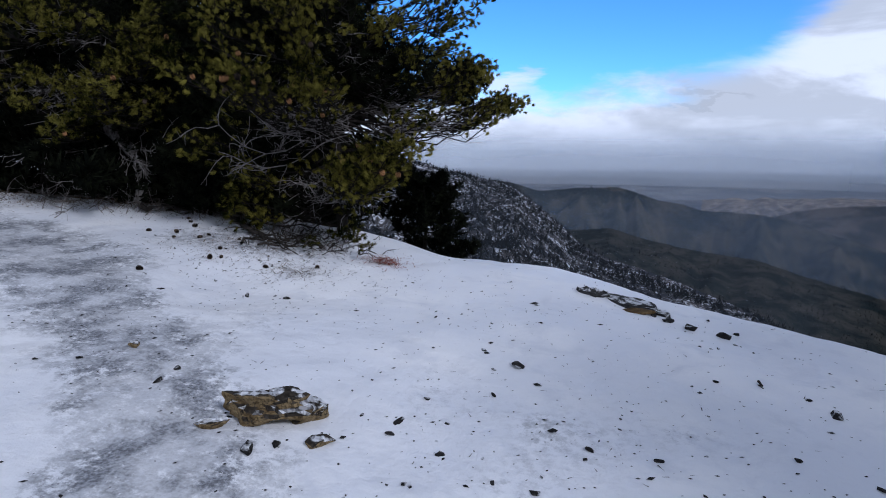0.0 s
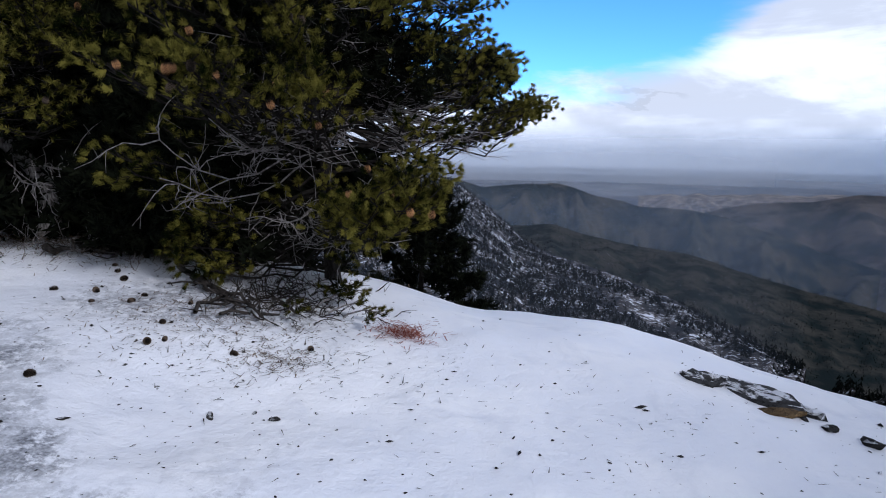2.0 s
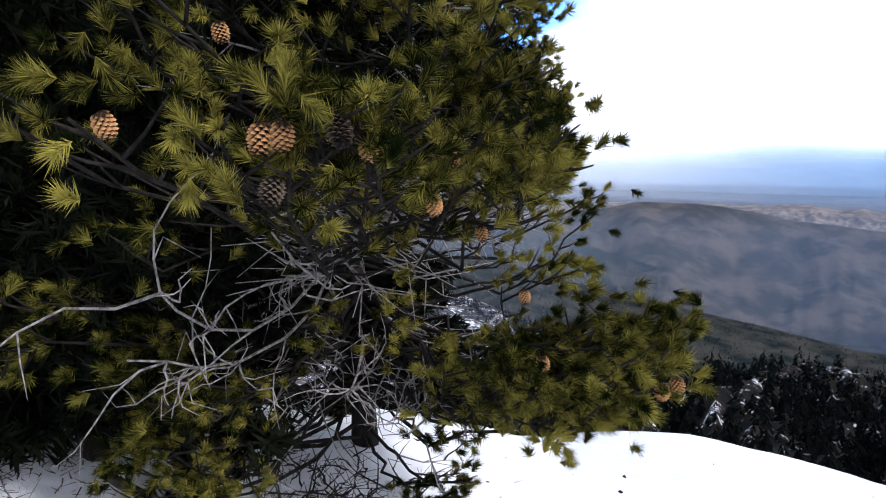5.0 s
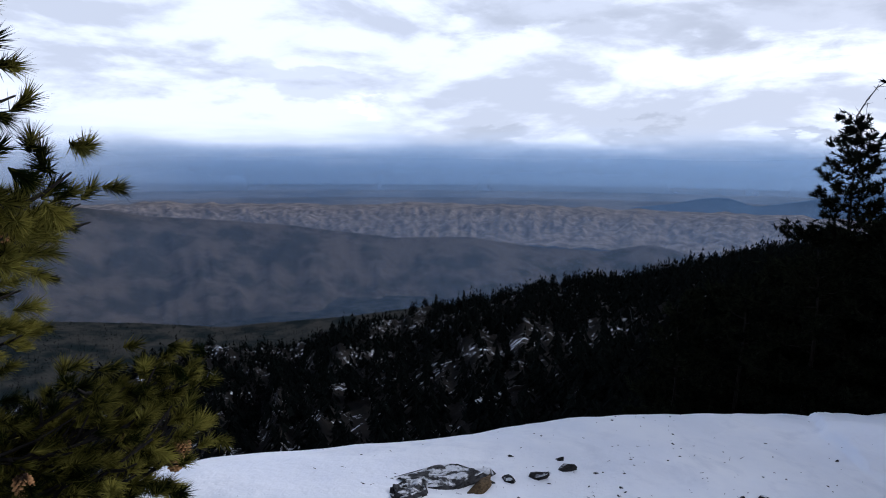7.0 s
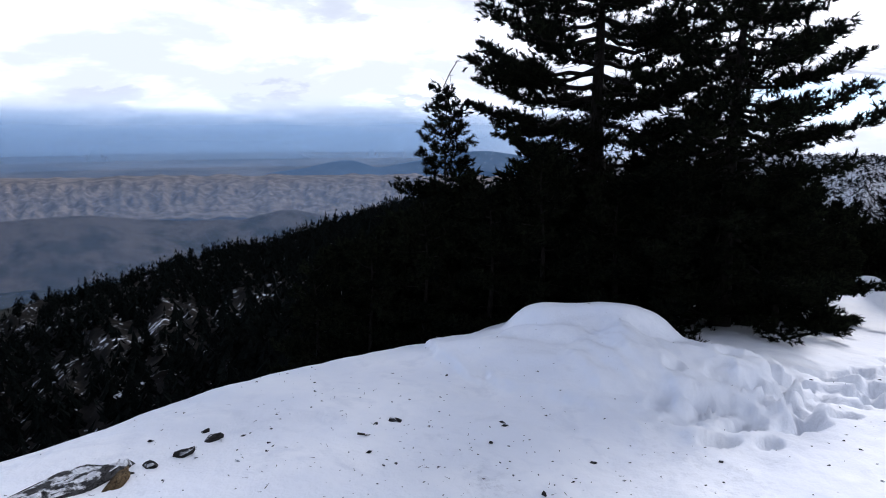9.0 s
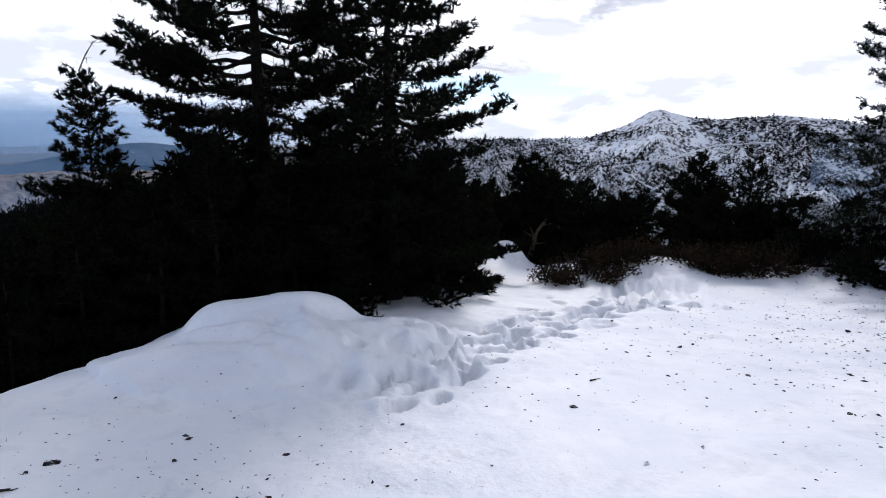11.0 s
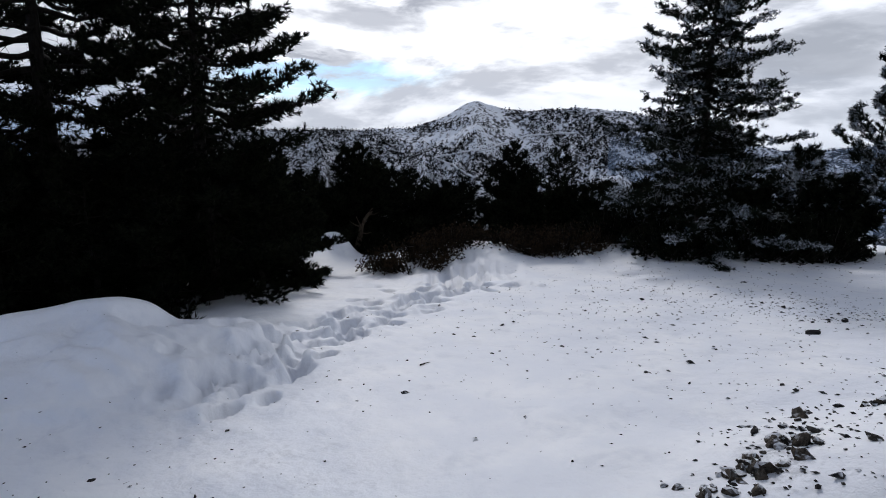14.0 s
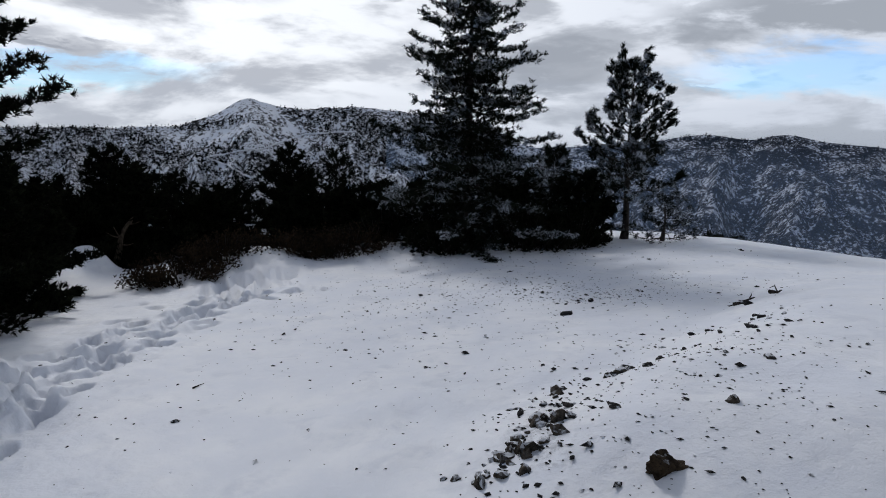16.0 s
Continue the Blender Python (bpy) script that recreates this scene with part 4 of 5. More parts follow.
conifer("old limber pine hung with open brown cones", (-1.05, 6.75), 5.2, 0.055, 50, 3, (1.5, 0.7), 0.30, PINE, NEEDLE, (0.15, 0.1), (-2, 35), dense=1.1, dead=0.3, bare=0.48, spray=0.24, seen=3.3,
        keep_off=lambda p: p[0] + 1.85 > 0.72 * (p[1] - 4.2) and p[2] > 1.7,
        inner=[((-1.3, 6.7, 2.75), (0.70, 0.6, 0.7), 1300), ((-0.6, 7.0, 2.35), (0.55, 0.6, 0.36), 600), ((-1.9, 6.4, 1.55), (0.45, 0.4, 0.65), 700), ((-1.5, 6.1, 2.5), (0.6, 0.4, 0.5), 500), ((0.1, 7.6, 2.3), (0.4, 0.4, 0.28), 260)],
        boughs=[(1.15, (-1.85, 5.40, 1.74)), (1.05, (-1.95, 5.65, 1.52)), (1.2, (-1.6, 5.45, 1.86)), (0.7, (-1.3, 5.85, 1.30))],
        extra=[(0.7, (-0.40, 5.40, 1.42)), (0.7, (-0.48, 5.33, 1.45)), (1.3, (-1.5, 4.97, 2.10)), (1.25, (-1.62, 4.97, 2.02)), (1.35, (-0.95, 5.28, 2.02)), (1.3, (-1.22, 5.2, 2.05)), (1.4, (0.98, 8.42, 2.10)), (1.3, (0.7, 8.0, 2.0)), (1.6, (0.5, 7.9, 2.5)), (2.6, (0.15, 7.3, 3.4)), (2.4, (0.3, 7.5, 2.9)),
               (1.5, (-1.95, 5.05, 2.1)), (0.15, (-1.0, 6.1, 0.75)), (0.2, (-0.85, 6.0, 0.8)), (1.4, (-2.3, 5.5, 2.2)), (1.6, (-1.9, 5.2, 2.4)), (2.6, (-1.5, 5.4, 3.1)), (3.0, (-0.7, 5.8, 3.5))],
        masses=[(0.70, (-0.62, 5.48, 1.42), (0.36, 0.26, 0.18), 30), (0.6, (-0.75, 6.0, 1.22), (0.36, 0.25, 0.2), 6), (0.4, (-0.85, 6.2, 1.02), (0.3, 0.2, 0.14), 3), (0.55, (-0.75, 5.60, 1.26), (0.28, 0.24, 0.09), 3), (1.3, (-1.15, 5.34, 2.12), (0.12, 0.16, 0.24), 7), (1.3, (-0.98, 5.24, 2.02), (0.08, 0.08, 0.07), 5), (1.35, (-1.58, 5.03, 2.08), (0.17, 0.08, 0.07), 7), (1.5, (0.18, 7.6, 2.28), (0.42, 0.5, 0.30), 32), (2.2, (0.1, 7.2, 3.1), (0.35, 0.4, 0.25), 14), (2.6, (-0.2, 6.9, 3.5), (0.4, 0.4, 0.3), 12),
                (1.4, (0.62, 8.0, 2.08), (0.28, 0.3, 0.14), 12), (1.9, (-0.05, 7.3, 2.75), (0.32, 0.4, 0.30), 16), (1.6, (0.35, 7.7, 2.42), (0.3, 0.3, 0.2), 14), (1.4, (0.82, 8.25, 2.06), (0.22, 0.22, 0.08), 9), (0.4, (-1.9, 6.1, 0.98), (0.22, 0.15, 0.14), 8), (0.6, (-1.85, 6.12, 1.25), (0.26, 0.22, 0.30), 14), (1.0, (-2.2, 5.95, 1.65), (0.30, 0.25, 0.30), 7), (1.9, (-1.1, 5.6, 2.75), (0.50, 0.3, 0.32), 14), (1.7, (-1.9, 5.6, 2.45), (0.4, 0.3, 0.3), 8), (0.9, (-0.35, 6.2, 1.75), (0.3, 0.3, 0.3), 8), (1.8, (-0.5, 6.6, 2.6), (0.35, 0.4, 0.4), 15), (0.7, (-1.3, 6.25, 1.45), (0.3, 0.2, 0.25), 4)],
        cones=CONES, group="pines beside the path")
conifer("dark pine with a crooked grey trunk", (-3.45, 7.35), 5.4, 0.08, 60, 4, (1.7, 0.5), 0.22, MIDDLE, OLIVE, (-1.7, 0.3), (-15, 30), dense=1.5, dead=0.6, bare=0.30, crook=((0, 0, 0), (0.28, 0.05, -0.02), (0.5, 0.04, -0.03), (0.72, -0.10, -0.02), (0.9, -0.30, 0.03), (1.1, -0.52, 0.08), (1.45, -0.78, 0.12), (2.0, -0.95, 0.16), (3.2, -1.2, 0.2), (4.4, -1.45, 0.25), (5.4, -1.7, 0.3)), boughs=[(0.8, (-4.2, 6.6, 1.5)), (0.9, (-3.0, 6.4, 1.4)), (0.5, (-3.9, 6.6, 1.2)), (0.7, (-2.8, 6.6, 1.7))], group="pines beside the path",
        cones=[(-3.0, 6.0, 2.2), (-3.6, 6.2, 1.7), (-2.6, 6.3, 2.6), (-2.8, 6.2, 2.0)], extra=[(1.4, (-2.6, 6.2, 2.5)), (1.2, (-3.0, 5.9, 2.1)), (1.0, (-3.7, 6.2, 1.7))],
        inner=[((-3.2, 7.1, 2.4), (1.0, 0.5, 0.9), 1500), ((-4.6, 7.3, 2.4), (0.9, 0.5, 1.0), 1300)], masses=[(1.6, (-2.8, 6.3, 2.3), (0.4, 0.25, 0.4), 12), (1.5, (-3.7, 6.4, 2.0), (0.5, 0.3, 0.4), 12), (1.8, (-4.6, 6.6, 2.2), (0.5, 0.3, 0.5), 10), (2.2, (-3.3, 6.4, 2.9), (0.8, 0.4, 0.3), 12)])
conifer("low bushy pine at the foot of the old pine", (-2.2, 6.75), 1.9, 0.05, 46, 12, (0.8, 0.25), 0.10, THICK, SHADENEEDLE, pitch=(0, 35), dense=1.3, dead=0.4, bare=0.25, group="pines beside the path")
conifer("low bushy pine at the foot of the old pine", (-1.75, 7.3), 2.6, 0.05, 46, 13, (0.85, 0.3), 0.16, THICK, SHADENEEDLE, pitch=(0, 35), dense=1.2, dead=0.4, bare=0.25, group="pines beside the path")
conifer("dark pine in a thicket", (-2.35, 7.9), 5.6, 0.09, 60, 5, (1.4, 0.5), 0.17, THICK, SHADENEEDLE, (0.2, 0.2), (-12, 30), dense=0.9, dead=0.7, group="pines beside the path")
conifer("dark pine in a thicket", (-4.9, 8.0), 5.6, 0.10, 60, 6, (1.45, 0.5), 0.17, THICK, SHADENEEDLE, (-0.2, 0.1), (-12, 30), dense=0.9, dead=0.7, group="pines beside the path")
conifer("dark pine in a thicket", (-6.7, 7.9), 5.2, 0.10, 60, 7, (1.5, 0.5), 0.17, THICK, SHADENEEDLE, (0.1, -0.1), (-12, 30), dense=0.9, dead=0.6, group="pines beside the path")
conifer("dark pine behind the thicket", (-3.9, 9.3), 6.0, 0.10, 50, 8, (1.9, 0.5), 0.06, THICK, SHADENEEDLE, (0.1, 0.1), (-12, 30), dense=0.8, dead=0.5, group="pines beside the path")
conifer("dark pine behind the thicket", (-1.6, 8.8), 5.5, 0.09, 50, 9, (1.6, 0.5), 0.06, THICK, SHADENEEDLE, (0.1, 0.1), (-12, 30), dense=0.85, dead=0.5, group="pines beside the path")
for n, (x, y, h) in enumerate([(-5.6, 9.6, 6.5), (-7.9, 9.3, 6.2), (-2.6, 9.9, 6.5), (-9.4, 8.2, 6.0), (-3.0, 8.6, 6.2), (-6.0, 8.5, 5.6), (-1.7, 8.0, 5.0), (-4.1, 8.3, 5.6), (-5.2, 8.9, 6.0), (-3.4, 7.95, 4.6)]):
    conifer("dense dark pine deep in the thicket", (x, y), h, 0.10, 36, 90 + n, (1.1 if n == 6 else 1.8, 0.7), 0.06, SHADE, SHADENEEDLE, pitch=(-15, 30), dense=0.72, dead=0.2, bare=0.2, group="pines beside the path")
conifer("low dark pine below the snow edge", (-0.25, 8.8), 1.45, 0.05, 26, 10, (0.8, 0.3), 0.05, HEAVY, SHADENEEDLE, pitch=(0, 40), dense=1.1, dead=0.2)


def core(az, d, levels):
    """Dark needles round the stem, a shaded core put in by colour: (height, half width, half height, number)."""
    x, y = HUB.x + d * math.sin(radians(az)), HUB.y + d * math.cos(radians(az))
    return [((x, y, ground_z(x, y) + h), (w, w, k), n) for h, w, k, n in levels]


def spot(az, d):
    return (HUB.x + d * math.sin(radians(az)), HUB.y + d * math.cos(radians(az)))


def top_at(az, d, el):
    """The height of a tree at that spot whose top shows at that elevation."""
    x, y = spot(az, d)
    return HUB.z + d * math.tan(radians(el)) - ground_z(x, y) + 0.08


conifer("slender pine with a dead bare top", spot(106, 12), top_at(106, 12, 3.6), 0.06, 64, 21, (0.85, 0.25), 0.30, PLATE, SHADENEEDLE, pitch=(0, 25), dense=0.9, dead=0.3, bare=0.2, wiggle=0.01,
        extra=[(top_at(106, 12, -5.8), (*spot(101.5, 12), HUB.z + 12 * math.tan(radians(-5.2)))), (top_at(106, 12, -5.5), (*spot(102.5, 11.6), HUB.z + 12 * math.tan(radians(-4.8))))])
conifer("broad old pine with level limbs", spot(119, 10.5), top_at(119, 10.5, 18), 0.20, 46, 22, (2.0, 1.7), 0.36, PLATE, SHADENEEDLE, pitch=(-6, 12), dense=1.15, dead=0.6, bare=0.34, spray=0.42, wiggle=0.012, seen=4.9, inner=core(119, 10.5, [(1.6, 0.9, 0.9, 700), (2.9, 0.6, 0.7, 300), (4.6, 0.8, 0.3, 160), (5.6, 1.0, 0.35, 260)]),
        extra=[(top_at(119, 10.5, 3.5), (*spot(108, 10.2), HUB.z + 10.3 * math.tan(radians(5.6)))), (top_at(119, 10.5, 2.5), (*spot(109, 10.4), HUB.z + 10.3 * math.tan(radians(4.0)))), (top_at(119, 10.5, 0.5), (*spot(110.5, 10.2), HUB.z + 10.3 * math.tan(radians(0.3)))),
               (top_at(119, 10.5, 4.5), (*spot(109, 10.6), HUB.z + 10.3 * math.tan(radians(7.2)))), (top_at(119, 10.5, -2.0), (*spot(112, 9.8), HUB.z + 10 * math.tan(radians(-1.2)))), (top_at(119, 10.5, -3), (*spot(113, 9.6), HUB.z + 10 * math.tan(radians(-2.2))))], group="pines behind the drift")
conifer("dense pine sweeping to the snow", spot(129.8, 9.3), top_at(129.8, 9.3, 18), 0.13, 80, 23, (1.5, 0.9), 0.06, PLATE, SHADENEEDLE, pitch=(-10, 18), dense=1.0, dead=0.3, bare=0.25, wiggle=0.010, seen=4.4, inner=core(129.5, 9.3, [(1.2, 0.9, 0.9, 800), (2.6, 0.75, 0.9, 600), (3.8, 0.55, 0.8, 300), (5.0, 0.5, 0.7, 220)]),
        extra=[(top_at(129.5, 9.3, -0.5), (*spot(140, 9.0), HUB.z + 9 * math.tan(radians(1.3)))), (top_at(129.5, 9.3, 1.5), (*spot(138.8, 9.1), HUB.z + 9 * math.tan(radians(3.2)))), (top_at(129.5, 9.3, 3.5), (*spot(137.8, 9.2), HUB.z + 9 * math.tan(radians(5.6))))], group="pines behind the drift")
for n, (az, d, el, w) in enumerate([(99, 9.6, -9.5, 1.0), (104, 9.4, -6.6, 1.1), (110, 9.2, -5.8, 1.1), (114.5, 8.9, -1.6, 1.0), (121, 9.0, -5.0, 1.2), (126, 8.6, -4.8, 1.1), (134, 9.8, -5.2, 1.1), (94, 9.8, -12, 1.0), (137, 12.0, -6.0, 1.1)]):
    conifer("bushy young conifer at the snow's edge", spot(az, d), max(1.2, top_at(az, d, el)), 0.05, 26, 30 + n, (w, 0.2), 0.04, THICK, SHADENEEDLE, pitch=(-5, 35), dense=0.9, dead=0.15, bare=0.15, group="young conifers at the snow's edge")

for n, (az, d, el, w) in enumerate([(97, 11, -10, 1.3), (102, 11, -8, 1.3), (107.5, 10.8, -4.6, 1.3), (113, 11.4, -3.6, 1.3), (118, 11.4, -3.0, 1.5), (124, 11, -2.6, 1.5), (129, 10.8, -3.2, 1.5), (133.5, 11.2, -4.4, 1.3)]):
    conifer("dense black-green conifer behind the drift", spot(az, d), top_at(az, d, el), 0.06, 24, 130 + n, (w, 0.3), 0.04, SHADE, SHADENEEDLE, pitch=(-8, 32), dense=0.85, dead=0.1, bare=0.12, group="young conifers at the snow's edge")

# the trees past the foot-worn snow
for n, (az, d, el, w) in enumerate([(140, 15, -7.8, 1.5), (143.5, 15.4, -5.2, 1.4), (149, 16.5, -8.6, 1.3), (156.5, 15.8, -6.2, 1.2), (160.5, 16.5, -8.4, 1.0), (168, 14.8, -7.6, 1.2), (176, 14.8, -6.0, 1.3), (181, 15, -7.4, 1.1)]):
    conifer("dense black-green conifer at the clearing edge", spot(az, d), max(1.4, top_at(az, d, el)), 0.06, 24, 150 + n, (w, 0.3), 0.03, SHADE, SHADENEEDLE, pitch=(-8, 32), dense=0.9, dead=0.1, bare=0.1, group="trees along the far edge")
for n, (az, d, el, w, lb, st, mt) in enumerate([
        (142, 16, -3.6, 1.5, "dark crooked pine among low bushes", THICK, SHADENEEDLE), (146.5, 17, -6.0, 1.7, "low dark pine at the clearing edge", THICK, SHADENEEDLE), (138.5, 16, -6.3, 1.5, "low dark pine at the clearing edge", THICK, SHADENEEDLE), (151, 18, -7.0, 1.6, "low dark pine at the clearing edge", THICK, SHADENEEDLE),
        (156, 16, -3.6, 1.3, "rounded olive-green pine at the clearing edge", THICK, SHADENEEDLE), (160, 18, -3.5, 0.9, "narrow dark spire of a conifer", FIR, SHADENEEDLE), (163.5, 19, -7.0, 1.6, "low dark pine at the clearing edge", THICK, SHADENEEDLE), (164, 17, -6.6, 1.2, "low dark conifer beside the fir", THICK, SHADENEEDLE)]):
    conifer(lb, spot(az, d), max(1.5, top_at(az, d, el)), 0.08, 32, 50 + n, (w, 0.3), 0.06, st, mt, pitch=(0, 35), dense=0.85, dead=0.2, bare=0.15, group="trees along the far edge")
conifer("tall fir with frosted hanging boughs", spot(171.7, 13.2), top_at(171.7, 13.2, 12.5), 0.13, 96, 60, (2.3, 0.4), 0.07, FIR, FROSTNEEDLE, pitch=(-20, 10), dense=0.85, dead=0.3, bare=0.10, spray=0.27, gap=0.05, wiggle=0.006, seen=4.9, inner=core(171.7, 13.2, [(1.0, 1.3, 0.7, 1000), (2.2, 1.05, 0.8, 900), (3.4, 0.75, 0.8, 600), (4.6, 0.45, 0.7, 260)]))
conifer("frosted pine with a bare stem", spot(185.4, 15.5), top_at(185.4, 15.5, 3.7), 0.09, 46, 61, (1.3, 0.6), 0.26, TUFT, FROSTNEEDLE, (0.1, 0), (5, 55), dense=0.8, dead=0.4, bare=0.2, wiggle=0.015)
conifer("small frosted pine beside the fir", spot(179.0, 15), top_at(179, 15, -3.4), 0.07, 34, 62, (0.9, 0.25), 0.08, TUFT, FROSTNEEDLE, pitch=(5, 50), dense=0.9, dead=0.3)
conifer("small frosted pine beside the fir", spot(182.0, 16), top_at(182, 16, -5.4), 0.07, 30, 63, (0.8, 0.25), 0.08, TUFT, FROSTNEEDLE, pitch=(5, 50), dense=0.9, dead=0.3)
conifer("sprawling half-bare shrub pine", spot(188.6, 15), top_at(188.6, 15, -7.0), 0.06, 24, 64, (0.9, 0.3), 0.05, COARSE, FROSTNEEDLE, pitch=(0, 40), dense=0.4, dead=1.0, bare=0.6)


def bare_top():
    """The dead leader of the slender pine."""
    tree = bpy.data.objects["pine_tree.020"]
    g = np.random.default_rng(5)
    z = top_at(106, 12, 3.4)
    b = Build()
    line = [(0.0, 0.0, z - 0.3), (0.02, 0.05, z), (0.06, -0.08, z + 0.25), (0.1, -0.22, z + 0.45), (0.12, -0.42, z + 0.58)]
    b.tube(line, [0.02, 0.016, 0.012, 0.008, 0.003], 5)
    for k in range(9):
        p = np.array(line[1 + k % 3]) + g.normal(0, 0.04, 3)
        b.tube([p, p + g.normal(0, 0.12, 3) + (0, 0, 0.05)], [0.006, 0.002], 3)
    part("dead_top", b.mesh("dead_top", DEADWOOD), tree, "bleached leafless leader")


bare_top()


def bush(label, az, d, wide, deep, tall, seed, mat, count=560):
    """A low spreading shrub: stems and many small leaves."""
    g = np.random.default_rng(seed)
    x, y = spot(az, d)
    o = np.array([x, y, ground_z(x, y) - 0.04])
    shrub = tagged(new("bush"), label, "bush", "low bushes")
    shrub.location = o
    turn = radians(-az)
    stems, P, D = Build(), [], []
    for k in range(70):
        a, r = g.uniform(0, 6.28), math.sqrt(g.uniform(0, 1))
        ux, uy = wide * r * math.cos(a), deep * r * math.sin(a)
        tip = np.array([ux * math.cos(turn) - uy * math.sin(turn), ux * math.sin(turn) + uy * math.cos(turn), tall * (1 - 0.7 * r**2.5) * g.uniform(0.65, 1.1)])
        tip[2] += ground_z(x + tip[0], y + tip[1]) - o[2]
        root = tip * (0.45, 0.45, 0) + (0, 0, ground_z(x + tip[0] * 0.45, y + tip[1] * 0.45) - o[2] - 0.05)
        stems.tube(limb_line(root, tip, g, n=5), [0.012, 0.01, 0.008, 0.005, 0.003], 4)
        m = count // 70 * (4 if mat is HEATH else 2)
        u = g.uniform(0.25, 1.05, (m, 1))
        P.append(root + (tip - root) * u + g.normal(0, 0.07, (m, 3)))
        D.append(unit(g.normal(0, 1, (m, 3)) + (0, 0, 0.8)))
    tagged(part("brushwood", stems.mesh("brushwood", BARK), shrub), kind="stuff")
    v = needles(np.concatenate(P), np.concatenate(D), 6 if mat is HEATH else 9, 0.04 if mat is HEATH else 0.07, 0.011 if mat is HEATH else 0.016, 0.03, (10, 80), g)
    tagged(part("leaves", mesh_of("leaves", v, np.arange(len(v)).reshape(-1, 3), mat), shrub), kind="stuff")


bush("low reddish-brown manzanita bush on snow", 147.2, 11.6, 1.0, 0.6, 0.48, 71, HEATH)
bush("low reddish-brown manzanita bush on snow", 150.5, 12.4, 0.9, 0.6, 0.42, 72, HEATH)
bush("low brown bush on a snow bank", 157.2, 12.5, 0.75, 0.5, 0.40, 73, HEATH)
bush("low brown bush on a snow bank", 161.0, 12.8, 1.0, 0.6, 0.48, 74, HEATH)
bush("dark juniper mat at the foot of the fir", 164.5, 13.6, 1.1, 0.7, 0.75, 75, SHADENEEDLE)
bush("dark juniper mat at the foot of the fir", 170.0, 12.6, 0.9, 0.6, 0.8, 76, SHADENEEDLE)
bush("dark juniper mat at the foot of the fir", 176.5, 13.2, 1.2, 0.7, 0.95, 77, SHADENEEDLE)
bush("dark juniper mat at the foot of the fir", 181.0, 14.0, 0.9, 0.6, 0.85, 78, SHADENEEDLE)
bush("small dark shrub beside a snow hump", 144.2, 14.2, 0.45, 0.4, 0.42, 79, SHADENEEDLE)
bush("dark mat of shrubs over the brow", 194.5, 17.0, 0.9, 0.5, 0.5, 80, SHADENEEDLE)
bush("dark mat of shrubs over the brow", 198.5, 17.0, 0.9, 0.5, 0.45, 81, SHADENEEDLE)

# ---- stones, cones and litter on the snow ----
def rock_mesh(name, seed, mat, size, rough=0.35, detail=3, flat=(1.0, 0.8, 0.45)):
    """A broken stone with flat facets and worn edges."""
    g = np.random.default_rng(seed)
    bm = bmesh.new()
    bmesh.ops.create_icosphere(bm, subdivisions=detail, radius=0.5)
    cuts = [(unit(g.normal(size=3)), g.uniform(0.20, 0.38)) for _ in range(11)]
    for v in bm.verts:
        p = np.array(v.co)
        for n, d in cuts:
            over = p @ n - d
            if over > 0:
                p = p - n * over * 0.9
        p = p * (1 + rough * 0.5 * noise.noise(Vector(p * 3.1) + Vector((seed, 0, 0))) + rough * 0.25 * noise.noise(Vector(p * 8.3) + Vector((0, seed, 0))))
        v.co = Vector(p * np.array(flat) * size)
    me = bpy.data.meshes.new(name)
    bm.to_mesh(me)
    bm.free()
    me.materials.append(mat)
    me.polygons.foreach_set("use_smooth", [False] * len(me.polygons))
    return me


def rock(label, x, y, size, seed, mat=None, flat=(1.0, 0.75, 0.42), sink=0.3, turn=0.0, detail=2, name="rock", group="stones on the snow", rough=0.45):
    ob = new(name, rock_mesh(name, seed, mat or GREYROCK, size, rough, detail, flat))
    ob.matrix_basis = pose(x, y, ground_z(x, y) + size * flat[2] * (0.5 - sink) * 0.9, 0, 0, turn)
    return tagged(ob, label, "rock", group)


def slab(label, x, y, length, width, thick, turn, seed):
    """A broken layered plate of rock lying flat in the snow."""
    g = np.random.default_rng(seed)
    a = np.linspace(0, 6.28, 15)[:-1] + g.uniform(-0.15, 0.15, 14)
    ring = np.stack([np.cos(a) * length * 0.5, np.sin(a) * width * 0.5], -1) * g.uniform(0.72, 1.15, (14, 1))
    rows = [(1.08, 0.0), (1.02, 0.40), (1.06, 0.48), (0.97, 0.80), (0.88, 0.86), (0.85, 1.0), (0.5, 1.05), (0.2, 0.95)]
    v = np.concatenate([np.column_stack([ring * k + g.normal(0, 0.010, ring.shape) + (0.02 * k, 0), np.full(14, h * thick) + g.normal(0, 0.10 * thick, 14)]) for k, h in rows])
    ob = new("slab", mesh_of("slab", v, [tuple(q) for q in grid_faces(len(rows), 14, True)] + [tuple(range(len(v) - 14, len(v)))], SLABROCK))
    ob.matrix_basis = pose(x, y, ground_z(x, y) - thick * 0.45, g.uniform(-4, 4), g.uniform(-4, 4), turn)
    tagged(ob, label, "rock", "stones on the snow")


